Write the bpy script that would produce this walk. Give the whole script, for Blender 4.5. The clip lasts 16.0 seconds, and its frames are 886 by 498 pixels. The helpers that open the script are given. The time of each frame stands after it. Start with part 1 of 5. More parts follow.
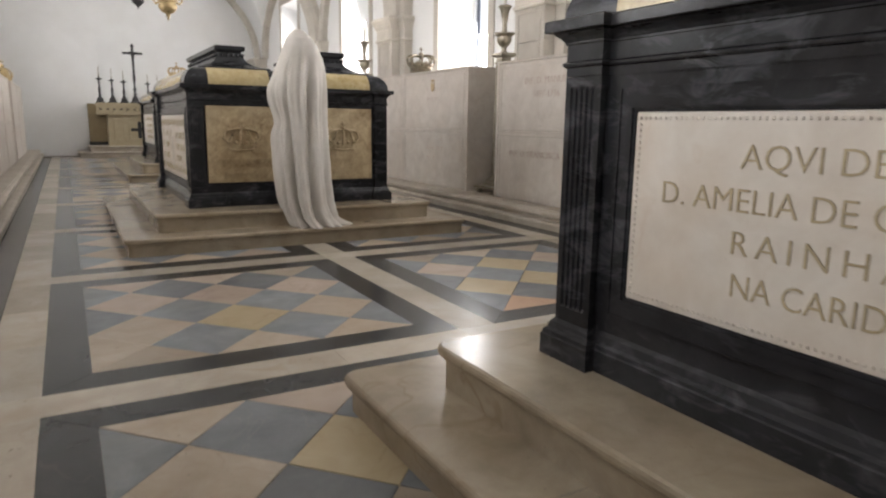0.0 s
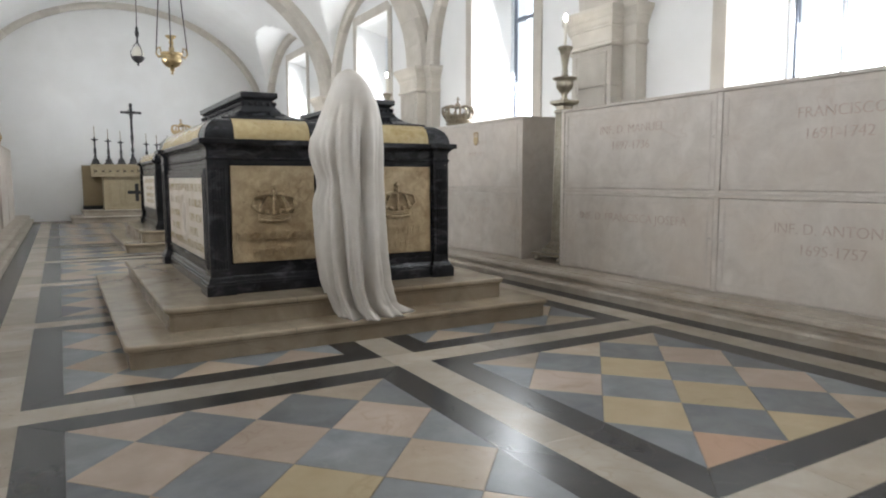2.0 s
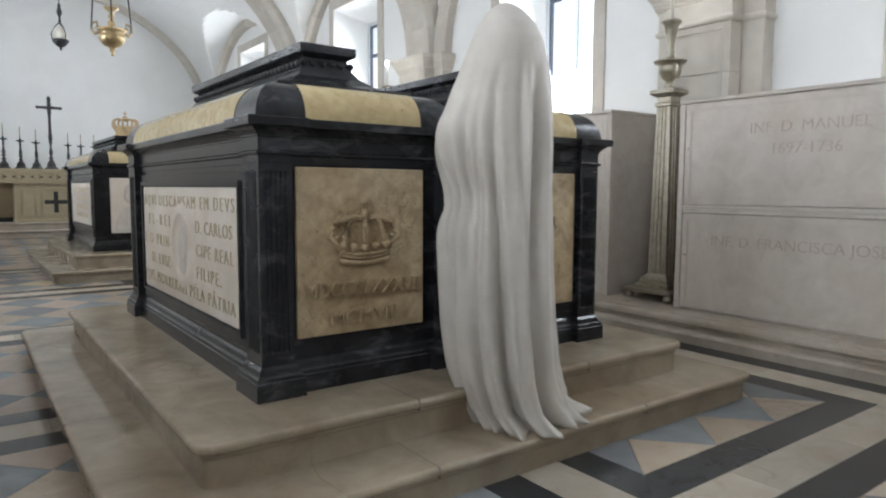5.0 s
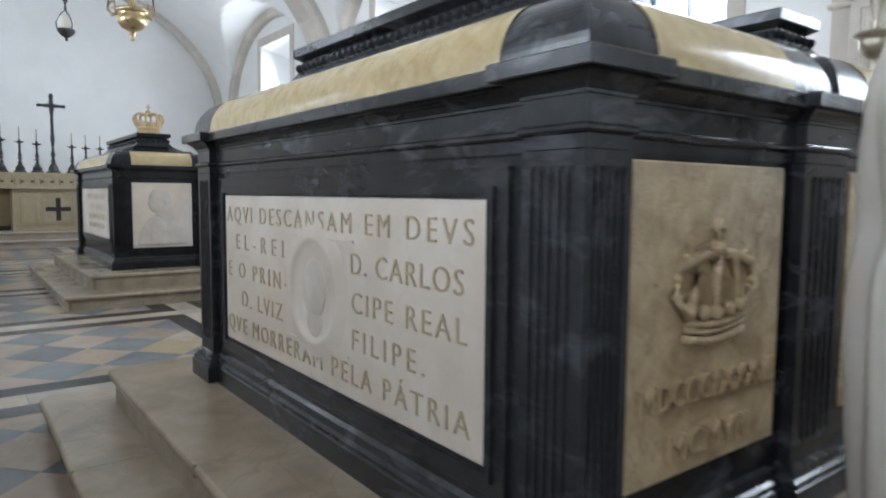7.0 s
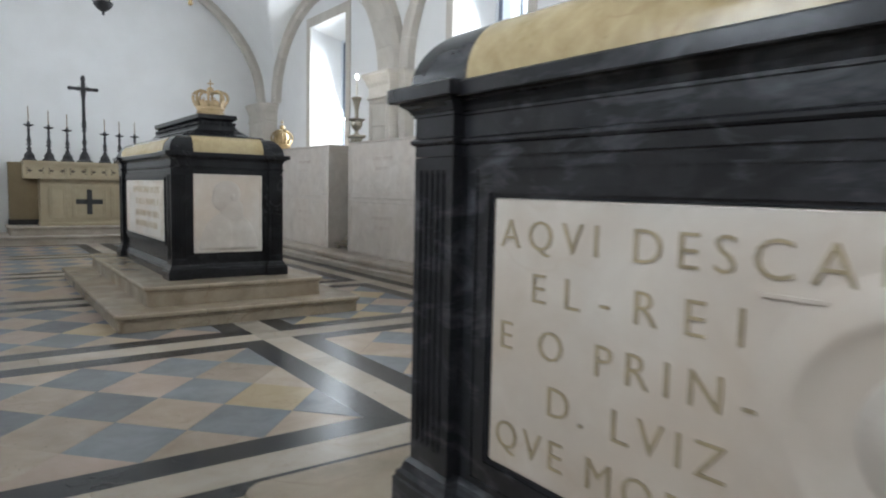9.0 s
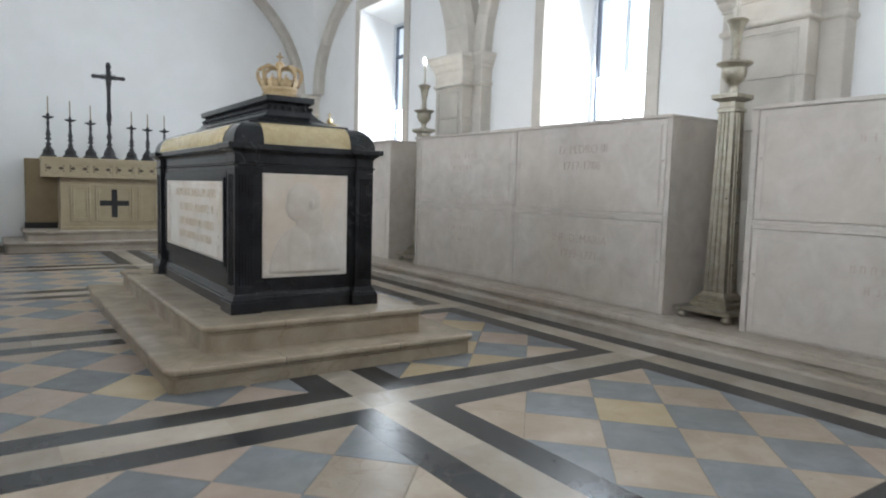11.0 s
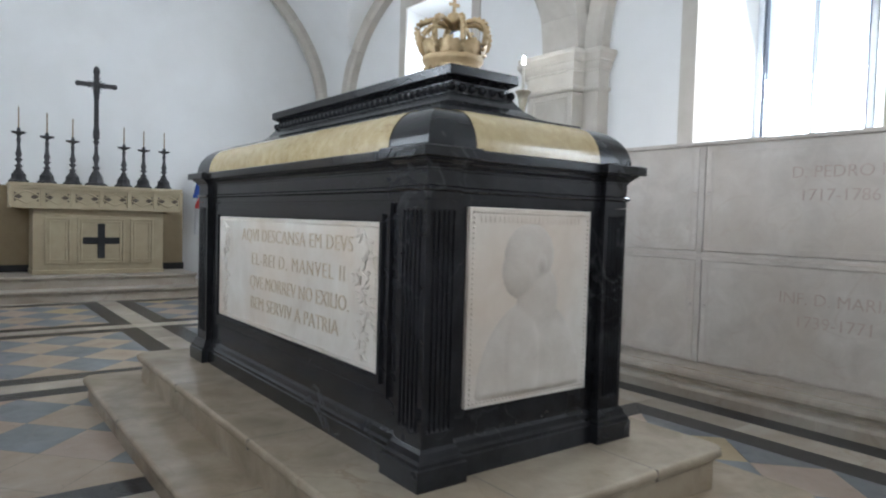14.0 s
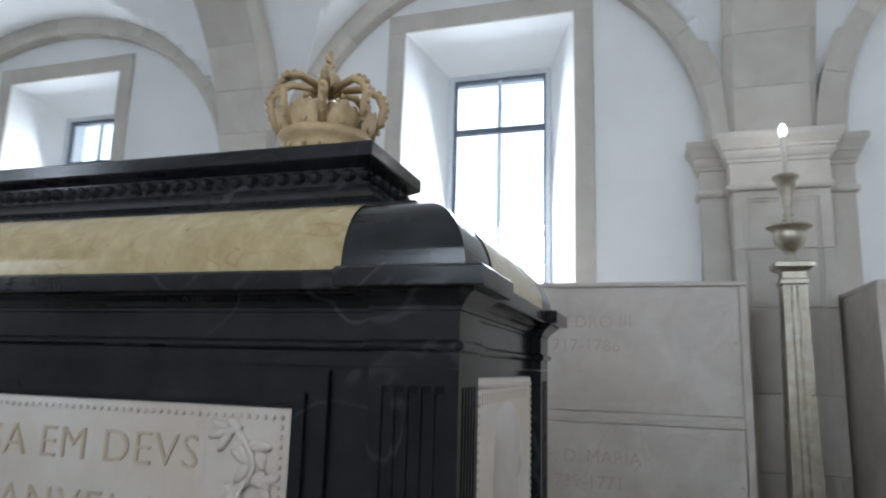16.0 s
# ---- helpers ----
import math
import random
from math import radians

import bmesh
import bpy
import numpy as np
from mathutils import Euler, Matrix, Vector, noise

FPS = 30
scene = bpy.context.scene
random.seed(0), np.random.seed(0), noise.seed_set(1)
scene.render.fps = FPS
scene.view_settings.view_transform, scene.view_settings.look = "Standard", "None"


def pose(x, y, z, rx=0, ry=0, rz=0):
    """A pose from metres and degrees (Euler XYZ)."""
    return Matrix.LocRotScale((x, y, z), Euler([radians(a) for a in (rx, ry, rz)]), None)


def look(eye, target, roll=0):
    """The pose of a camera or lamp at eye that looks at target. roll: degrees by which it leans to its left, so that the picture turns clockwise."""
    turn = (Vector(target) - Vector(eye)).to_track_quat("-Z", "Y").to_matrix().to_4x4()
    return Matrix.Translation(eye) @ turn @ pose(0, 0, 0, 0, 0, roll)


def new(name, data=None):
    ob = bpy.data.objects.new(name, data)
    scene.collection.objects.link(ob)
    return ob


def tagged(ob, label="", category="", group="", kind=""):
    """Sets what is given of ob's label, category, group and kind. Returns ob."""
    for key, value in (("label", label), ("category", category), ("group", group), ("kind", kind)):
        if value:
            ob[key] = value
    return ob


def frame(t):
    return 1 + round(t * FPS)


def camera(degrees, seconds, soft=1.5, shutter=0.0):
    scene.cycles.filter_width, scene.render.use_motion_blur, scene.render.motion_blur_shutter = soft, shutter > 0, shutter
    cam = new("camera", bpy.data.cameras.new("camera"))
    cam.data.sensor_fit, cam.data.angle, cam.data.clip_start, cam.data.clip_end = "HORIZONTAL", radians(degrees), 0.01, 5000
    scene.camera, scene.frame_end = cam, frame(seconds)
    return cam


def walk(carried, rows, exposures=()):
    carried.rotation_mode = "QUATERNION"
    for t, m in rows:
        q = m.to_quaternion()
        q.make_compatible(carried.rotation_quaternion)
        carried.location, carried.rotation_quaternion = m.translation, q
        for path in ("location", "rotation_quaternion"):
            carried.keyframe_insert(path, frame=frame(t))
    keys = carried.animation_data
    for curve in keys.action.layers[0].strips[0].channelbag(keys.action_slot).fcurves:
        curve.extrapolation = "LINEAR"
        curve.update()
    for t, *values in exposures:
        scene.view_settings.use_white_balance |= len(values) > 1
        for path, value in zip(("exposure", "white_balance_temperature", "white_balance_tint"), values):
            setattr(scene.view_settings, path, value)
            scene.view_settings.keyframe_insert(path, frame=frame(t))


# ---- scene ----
cam = camera(67.6, 16.0, soft=2.0, shutter=0.4)
PATH = [
    (0, (0.084, 0.165, 1.296), (1.052, 1.875, 0.923), 0.8),
    (0.5, (0.119, 0.571, 1.307), (1.140, 2.263, 1.000), -0.5),
    (1, (0.171, 0.990, 1.335), (1.155, 2.712, 1.079), -0.1),
    (1.5, (0.146, 1.490, 1.327), (1.142, 3.211, 1.109), -0.5),
    (2, (0.155, 1.948, 1.334), (1.15, 3.67, 1.123), -0.2),
    (2.5, (0.155, 2.413, 1.349), (1.156, 4.133, 1.155), 0.2),
    (3, (0.097, 2.884, 1.342), (1.148, 4.576, 1.165), -0.2),
    (5.5, (0.111, 5.222, 1.351), (1.299, 6.82, 1.163), 0.5),
    (6, (0.14, 5.717, 1.341), (1.324, 7.316, 1.144), 0.7),
    (6.5, (0.136, 6.201, 1.358), (1.306, 7.813, 1.172), 0.7),
    (7, (0.108, 6.689, 1.363), (1.304, 8.284, 1.199), 0.4),
    (7.5, (0.134, 7.188, 1.374), (1.336, 8.778, 1.213), 0.2),
    (8, (0.104, 7.676, 1.378), (1.314, 9.261, 1.219), 0.7),
    (8.5, (0.092, 8.168, 1.353), (1.298, 9.755, 1.187), 0.6),
    (9, (0.089, 8.673, 1.369), (1.25, 10.291, 1.192), 1.2),
    (9.5, (0.069, 9.191, 1.38), (1.213, 10.82, 1.186), 1.6),
    (10, (0.118, 9.692, 1.383), (1.236, 11.339, 1.186), 2.0),
    (12.5, (0.27, 12.293, 1.406), (1.444, 13.907, 1.276), 1.6),
    (13, (0.282, 12.807, 1.413), (1.469, 14.412, 1.297), 2.2),
    (13.5, (0.303, 13.313, 1.43), (1.503, 14.91, 1.328), 1.7),
    (14, (0.306, 13.797, 1.429), (1.507, 15.393, 1.342), 1.6),
    (14.5, (0.272, 14.229, 1.421), (1.646, 15.682, 1.362), 1.7),
    (15, (0.362, 14.664, 1.429), (1.953, 15.874, 1.498), 1.5),
    (15.5, (0.385, 15.110, 1.451), (2.145, 16.026, 1.715), 1.1),
    (16, (0.485, 15.505, 1.512), (2.363, 16.098, 1.863), 1.6),
]
walk(cam, [(t, look(eye, target, roll)) for t, eye, target, roll in PATH],
     [(0.0, 0.03, 7050, 14), (1.5, 0.0, 6750, 11), (3.0, 0.0, 6350, 8), (6.0, 0.02, 6200, 9), (7.0, 0.08, 5950, 8), (8.0, -0.02, 6250, 9), (8.5, -0.13, 6150, 8), (10.0, -0.02, 6150, 8), (12.5, 0.0, 6150, 8), (13.5, -0.02, 5950, 8), (14.8, -0.03, 6000, 8), (15.5, -0.35, 5950, 8), (16.0, -0.55, 5850, 8)])

# ---- light ----
world = bpy.data.worlds.new("sky")
scene.world = world
world.use_nodes = True
wn = world.node_tree.nodes
sky = wn.new("ShaderNodeTexSky")
sky.sky_type = "NISHITA"
sky.sun_disc = False
sky.sun_elevation, sky.sun_rotation = radians(52), radians(250)
sky.air_density, sky.dust_density, sky.ozone_density = 1.0, 2.0, 1.0
world.node_tree.links.new(sky.outputs[0], wn["Background"].inputs[0])
wn["Background"].inputs[1].default_value = 0.15

WALL_E, WALL_W, WALL_N, WALL_S = 6.95, -2.25, 27.1, -3.6
CX = (WALL_E + WALL_W) / 2
BAY = 5.47
WIN_Y = [17.12 + BAY * k for k in (-3, -2, -1, 0)] + [22.95]
PIL_Y = [14.42 + BAY * k for k in (-3, -2, -1, 0, 1)]
LOC_E, LOC_TOP = 5.70, 2.19
LOC_W = CX * 2 - LOC_E

BAYS = [(y, 2.36, 2.36) for y in WIN_Y[:-1]] + [(23.00, 2.95, 2.36)]

for wy, sgn in [(y, s) for y in WIN_Y for s in (1, -1)]:
    lamp = bpy.data.lights.new("window_daylight", "AREA")
    lamp.shape, lamp.size, lamp.size_y = "RECTANGLE", 1.1, 2.3
    lamp.energy, lamp.color = (158 if sgn > 0 else 112), (0.90, 0.95, 1.0)
    lo = new("window_daylight", lamp)
    lo.matrix_world = look((CX + sgn * (7.55 - CX), wy, 3.50), (CX, wy, 2.3))

# ---- materials ----


def nodes_of(name):
    m = bpy.data.materials.new(name)
    m.use_nodes = True
    return m, m.node_tree.nodes, m.node_tree.links, m.node_tree.nodes["Principled BSDF"]


def ramp(nd, stops):
    r = nd.new("ShaderNodeValToRGB")
    el = r.color_ramp.elements
    while len(el) < len(stops):
        el.new(0.5)
    for e, (p, c) in zip(el, stops):
        e.position, e.color = p, (*c, 1)
    return r


def noise_node(nd, lk, scale, detail=6, rough=0.6, distortion=0.0, coord=None):
    n = nd.new("ShaderNodeTexNoise")
    n.inputs["Scale"].default_value = scale
    n.inputs["Detail"].default_value = detail
    n.inputs["Roughness"].default_value = rough
    n.inputs["Distortion"].default_value = distortion
    if coord is not None:
        lk.new(coord, n.inputs["Vector"])
    return n


def mixed(nd, lk, a, b, fac, mode="MIX"):
    m = nd.new("ShaderNodeMix")
    m.data_type, m.blend_type = "RGBA", mode
    for sock, v in ((m.inputs[0], fac), (m.inputs[6], a), (m.inputs[7], b)):
        if hasattr(v, "is_output"):
            lk.new(v, sock)
        elif isinstance(v, tuple):
            sock.default_value = (*v, 1)
        else:
            sock.default_value = v
    return m.outputs[2]


def stone(name, low, high, scale=3.0, rough=(0.3, 0.5), bump=0.05, vein=None, vein_at=0.5, vein_amount=0.5, vein_scale=1.6, stain=None,
          stain_amount=0.4, shift=0.0, metal=0.0, hue=0.0, pits=0.0, pit_scale=95, specular=0.5, cloud=None):
    """Stone, plaster or metal: cloudy colour, fine grain, optional veins, stains, pits and a shift from piece to piece."""
    m, nd, lk, bsdf = nodes_of(name)
    geo = nd.new("ShaderNodeNewGeometry")
    pos = geo.outputs["Position"]
    info = nd.new("ShaderNodeObjectInfo")
    if shift or hue:
        off = nd.new("ShaderNodeVectorMath")
        off.operation = "ADD"
        sc = nd.new("ShaderNodeVectorMath")
        sc.operation = "SCALE"
        sc.inputs[0].default_value = (37, 21, 13)
        lk.new(info.outputs["Random"], sc.inputs["Scale"])
        lk.new(pos, off.inputs[0])
        lk.new(sc.outputs[0], off.inputs[1])
        pos = off.outputs[0]
    big = noise_node(nd, lk, scale, 8, 0.62, 0.4, pos)
    base = ramp(nd, [(0.22, low), (0.78, high)])
    lk.new(big.outputs["Fac"], base.inputs[0])
    col = base.outputs[0]
    if vein:
        v = noise_node(nd, lk, vein_scale, 3, 0.45, 1.2, pos)
        a = nd.new("ShaderNodeMath")
        a.operation = "SUBTRACT"
        a.inputs[1].default_value = vein_at
        lk.new(v.outputs["Fac"], a.inputs[0])
        b = nd.new("ShaderNodeMath")
        b.operation = "ABSOLUTE"
        lk.new(a.outputs[0], b.inputs[0])
        r = ramp(nd, [(0.0, (vein_amount,) * 3), (0.014, (0, 0, 0))])
        lk.new(b.outputs[0], r.inputs[0])
        gate = noise_node(nd, lk, vein_scale * 0.7, 3, 0.5, 0, pos)
        gr = ramp(nd, [(0.45, (0, 0, 0)), (0.6, (1, 1, 1))])
        lk.new(gate.outputs["Fac"], gr.inputs[0])
        col = mixed(nd, lk, col, vein, mixed(nd, lk, r.outputs[0], gr.outputs[0], 1.0, "MULTIPLY"))
    if stain:
        sn = noise_node(nd, lk, 1.1, 4, 0.55, 0.3, pos)
        sr = ramp(nd, [(0.42, (0, 0, 0)), (0.78, (stain_amount,) * 3)])
        lk.new(sn.outputs["Fac"], sr.inputs[0])
        col = mixed(nd, lk, col, stain, sr.outputs[0])
    if shift:
        sh = ramp(nd, [(0.0, (1 - shift,) * 3), (1.0, (1 + shift * 0.5,) * 3)])
        lk.new(info.outputs["Random"], sh.inputs[0])
        col = mixed(nd, lk, col, sh.outputs[0], 1.0, "MULTIPLY")
    if cloud:
        flat = nd.new("ShaderNodeVectorMath")
        flat.operation = "MULTIPLY"
        flat.inputs[1].default_value = (1.0, 1.0, 2.4)
        lk.new(pos, flat.inputs[0])
        cn = noise_node(nd, lk, 4.6, 8, 0.62, 0.7, flat.outputs[0])
        cr = ramp(nd, [(0.52, (0, 0, 0)), (0.61, (0.24, 0.24, 0.24)), (0.75, (0.6, 0.6, 0.6))])
        lk.new(cn.outputs["Fac"], cr.inputs[0])
        col = mixed(nd, lk, col, cloud, cr.outputs[0])
    fine = noise_node(nd, lk, 70, 4, 0.7, 0, pos)
    height = fine.outputs["Fac"]
    if pits:
        vo = noise_node(nd, lk, pit_scale, 3, 0.55, 0.4, pos)
        pr = ramp(nd, [(0.69, (0, 0, 0)), (0.74, (pits,) * 3)])
        lk.new(vo.outputs["Fac"], pr.inputs[0])
        col = mixed(nd, lk, col, tuple(c * 0.45 for c in low), pr.outputs[0])
    lk.new(col, bsdf.inputs["Base Color"])
    rr = nd.new("ShaderNodeMapRange")
    rr.inputs["To Min"].default_value, rr.inputs["To Max"].default_value = rough
    rr.inputs["From Min"].default_value, rr.inputs["From Max"].default_value = 0.3, 0.7
    rn = noise_node(nd, lk, 9, 6, 0.65, 0.3, pos)
    lk.new(rn.outputs["Fac"], rr.inputs["Value"])
    lk.new(rr.outputs[0], bsdf.inputs["Roughness"])
    if bump:
        bp = nd.new("ShaderNodeBump")
        bp.inputs["Strength"].default_value = bump
        bp.inputs["Distance"].default_value = 0.02
        lk.new(height, bp.inputs["Height"])
        lk.new(bp.outputs[0], bsdf.inputs["Normal"])
    bsdf.inputs["Metallic"].default_value = metal
    bsdf.inputs["Specular IOR Level"].default_value = specular
    return m


BLACK = stone("black_marble", (0.006, 0.006, 0.0065), (0.024, 0.024, 0.027), 5.0, (0.13, 0.20), 0.004, (0.30, 0.30, 0.30), 0.5, 0.10, 2.3, (0.035, 0.036, 0.042), 0.35, specular=0.30)
CLOUDY = stone("clouded_black_marble", (0.007, 0.007, 0.008), (0.030, 0.030, 0.034), 5.0, (0.18, 0.24), 0.004, (0.12, 0.12, 0.125), 0.5, 0.08, 2.3, (0.06, 0.062, 0.07), 0.4, specular=0.28, cloud=(0.115, 0.12, 0.135))
YELLOW = stone("yellow_marble", (0.29, 0.205, 0.085), (0.50, 0.40, 0.225), 17, (0.15, 0.22), 0.004, (0.27, 0.175, 0.075), 0.5, 0.6, 5, (0.54, 0.465, 0.31), 0.5, pits=0.5, pit_scale=30, specular=0.32)
OCHRE = stone("ochre_stone_panel", (0.22, 0.14, 0.065), (0.58, 0.455, 0.28), 11, (0.5, 0.7), 0.45, (0.17, 0.10, 0.05), 0.5, 0.7, 6, (0.60, 0.51, 0.36), 0.5, pits=0.85, pit_scale=38)
WHITE = stone("white_marble", (0.51, 0.45, 0.385), (0.73, 0.70, 0.65), 3.2, (0.34, 0.44), 0.02, (0.54, 0.45, 0.37), 0.5, 0.4, 1.8, (0.58, 0.44, 0.32), 0.6, pits=0.15)
LETTER = stone("gilt_letter", (0.27, 0.22, 0.15), (0.50, 0.40, 0.24), 12, (0.4, 0.5), 0.03)
WORN = stone("worn_gilt_letter", (0.40, 0.32, 0.22), (0.60, 0.50, 0.37), 16, (0.35, 0.5), 0.03)
FAINT = stone("faint_letter", (0.38, 0.285, 0.235), (0.53, 0.44, 0.385), 9, (0.5, 0.7), 0.05)
STEP = stone("cream_step_marble", (0.21, 0.165, 0.115), (0.42, 0.355, 0.27), 3.4, (0.19, 0.24), 0.006, (0.22, 0.155, 0.095), 0.5, 0.55, 1.8, (0.24, 0.165, 0.095), 0.6, pits=0.45, specular=0.32)
BENCH = stone("bench_limestone", (0.30, 0.26, 0.21), (0.48, 0.43, 0.37), 3.5, (0.35, 0.6), 0.08, (0.2, 0.16, 0.12), 0.5, 0.4, 2, (0.24, 0.17, 0.11), 0.6, pits=0.3)
LOC = stone("niche_limestone", (0.43, 0.38, 0.335), (0.63, 0.58, 0.53), 4.2, (0.5, 0.7), 0.09, (0.44, 0.35, 0.29), 0.5, 0.4, 1.8, (0.54, 0.455, 0.38), 0.6, shift=0.06, pits=0.3)
PLASTER = stone("white_plaster", (0.74, 0.74, 0.735), (0.82, 0.82, 0.815), 0.7, (0.75, 0.9), 0.05, stain=(0.70, 0.69, 0.67), stain_amount=0.45)
RIB = stone("rib_limestone", (0.47, 0.43, 0.375), (0.63, 0.59, 0.53), 2.4, (0.6, 0.8), 0.10, stain=(0.40, 0.36, 0.32), stain_amount=0.5, pits=0.2, shift=0.08)
DARKBAND = stone("dark_floor_slab", (0.024, 0.025, 0.028), (0.046, 0.047, 0.050), 4, (0.235, 0.245), 0.005, (0.15, 0.145, 0.14), 0.5, 0.25, 2.4, (0.075, 0.07, 0.064), 0.4, shift=0.25, specular=0.26)
WHITEBAND = stone("white_floor_slab", (0.33, 0.28, 0.225), (0.50, 0.45, 0.385), 3.2, (0.245, 0.255), 0.006, (0.30, 0.23, 0.17), 0.5, 0.45, 2.2, (0.34, 0.27, 0.20), 0.5, shift=0.22, pits=0.75, pit_scale=26, specular=0.13)
GREYTILE = stone("blue_grey_tile", (0.150, 0.160, 0.174), (0.265, 0.275, 0.288), 4, (0.245, 0.255), 0.005, (0.28, 0.275, 0.26), 0.5, 0.35, 2.6, (0.19, 0.18, 0.155), 0.5, shift=0.26, pits=0.2, specular=0.13)
CREAMTILE = stone("cream_tile", (0.32, 0.255, 0.195), (0.47, 0.40, 0.325), 4, (0.245, 0.255), 0.005, (0.28, 0.205, 0.15), 0.5, 0.45, 2.4, (0.37, 0.28, 0.205), 0.5, shift=0.24, pits=0.6, pit_scale=34, specular=0.13)
YELLOWTILE = stone("yellow_tile", (0.38, 0.30, 0.185), (0.47, 0.385, 0.26), 4, (0.245, 0.255), 0.004, (0.30, 0.225, 0.13), 0.5, 0.4, 2.6, shift=0.15, pits=0.2, specular=0.13)
PINKTILE = stone("pink_tile", (0.335, 0.265, 0.215), (0.445, 0.36, 0.30), 4, (0.245, 0.255), 0.004, (0.28, 0.20, 0.15), 0.5, 0.4, 2.6, shift=0.15, pits=0.2, specular=0.13)
ORANGETILE = stone("orange_tile", (0.385, 0.25, 0.175), (0.46, 0.305, 0.215), 4, (0.245, 0.255), 0.004, (0.30, 0.20, 0.13), 0.5, 0.4, 2.6, pits=0.3, specular=0.13)
MORTAR = stone("floor_joint", (0.10, 0.085, 0.07), (0.18, 0.15, 0.12), 12, (0.8, 0.95), 0.1)
# Relief marble greyed: patina and the shade in its carving share this colour.
RELIEF = stone("relief_patina_shade", (0.45, 0.40, 0.345), (0.64, 0.595, 0.54), 7, (0.5, 0.65), 0.05, stain=(0.45, 0.37, 0.30), stain_amount=0.5, pits=0.2)
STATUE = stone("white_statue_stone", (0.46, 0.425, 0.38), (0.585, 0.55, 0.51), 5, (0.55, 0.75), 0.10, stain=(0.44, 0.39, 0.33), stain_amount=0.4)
GOLD = stone("aged_gilt", (0.40, 0.28, 0.14), (0.56, 0.42, 0.24), 30, (0.35, 0.6), 0.08, stain=(0.26, 0.17, 0.09), stain_amount=0.5, metal=0.15)
SILVER = stone("tarnished_silver", (0.27, 0.24, 0.185), (0.50, 0.46, 0.38), 14, (0.26, 0.42), 0.05, stain=(0.13, 0.10, 0.065), stain_amount=0.6, metal=0.8)
DARKSILVER = stone("dark_tarnished_metal", (0.10, 0.08, 0.055), (0.33, 0.28, 0.21), 24, (0.3, 0.5), 0.05, metal=0.7)
BRASS = stone("old_brass", (0.36, 0.265, 0.14), (0.56, 0.435, 0.25), 18, (0.25, 0.45), 0.05, stain=(0.2, 0.13, 0.06), stain_amount=0.5, metal=0.9)
BRONZE = stone("dark_bronze", (0.03, 0.03, 0.035), (0.075, 0.07, 0.07), 16, (0.35, 0.6), 0.06, metal=0.6)
WAX = stone("candle_wax", (0.70, 0.66, 0.58), (0.78, 0.75, 0.68), 20, (0.4, 0.6), 0.02)
ALTAR = stone("altar_limestone", (0.32, 0.26, 0.165), (0.44, 0.37, 0.25), 4, (0.5, 0.7), 0.06, stain=(0.36, 0.28, 0.18), stain_amount=0.5)
ALTARSIDE = stone("altar_tan_panel", (0.22, 0.165, 0.09), (0.30, 0.23, 0.135), 3, (0.5, 0.7), 0.06)
HOLESHADE = stone("altar_hole_shade", (0.07, 0.055, 0.04), (0.12, 0.095, 0.07), 8, (0.7, 0.9), 0.05)
IRON = stone("black_iron", (0.010, 0.010, 0.011), (0.022, 0.022, 0.024), 20, (0.35, 0.55), 0.04)
FRAME = stone("window_paint", (0.09, 0.10, 0.13), (0.14, 0.15, 0.18), 20, (0.4, 0.6), 0.04)
SASH = stone("pale_sash_paint", (0.55, 0.58, 0.62), (0.66, 0.68, 0.70), 20, (0.4, 0.6), 0.04)
FLAGBLUE = stone("blue_flag_cloth", (0.015, 0.05, 0.24), (0.03, 0.085, 0.36), 20, (0.8, 0.95), 0.1)
FLAGWHITE = stone("white_flag_cloth", (0.62, 0.62, 0.64), (0.72, 0.72, 0.74), 20, (0.8, 0.95), 0.1)
FLAGRED = stone("red_flag_cloth", (0.35, 0.03, 0.03), (0.45, 0.05, 0.05), 20, (0.8, 0.95), 0.1)


def glass_material():
    m, nd, lk, bsdf = nodes_of("window_glass")
    bsdf.inputs["Base Color"].default_value = (1, 1, 1, 1)
    bsdf.inputs["Transmission Weight"].default_value = 1
    bsdf.inputs["Roughness"].default_value = 0.0
    bsdf.inputs["IOR"].default_value = 1.05
    return m


def bulb_material():
    m, nd, lk, bsdf = nodes_of("lit_bulb")
    bsdf.inputs["Emission Color"].default_value = (1, 0.97, 0.9, 1)
    bsdf.inputs["Emission Strength"].default_value = 80
    return m


GLASS, BULB = glass_material(), bulb_material()

# ---- building helpers ----


def mesh_of(bm, name, material, smooth=False):
    me = bpy.data.meshes.new(name)
    bm.normal_update()
    bm.to_mesh(me)
    bm.free()
    for mt in (material if isinstance(material, (list, tuple)) else [material]):
        me.materials.append(mt)
    if smooth:
        for p in me.polygons:
            p.use_smooth = True
    return me


def part(name, bm, material, parent, label="", smooth=False):
    ob = new(name, mesh_of(bm, name, material, smooth))
    if parent is not None:
        ob.parent = parent
    if label:
        ob["label"] = label
    return ob


def thing(name, at, label, category, group="", turn=0.0):
    e = new(name)
    e.empty_display_size = 0.1
    e.matrix_world = pose(*at, 0, 0, turn)
    return tagged(e, label, category, group)


def single(name, bm, material, at, label, category, group="", smooth=False, kind=""):
    ob = part(name, bm, material, None, "", smooth)
    ob.location = at
    return tagged(ob, label, category, group, kind)


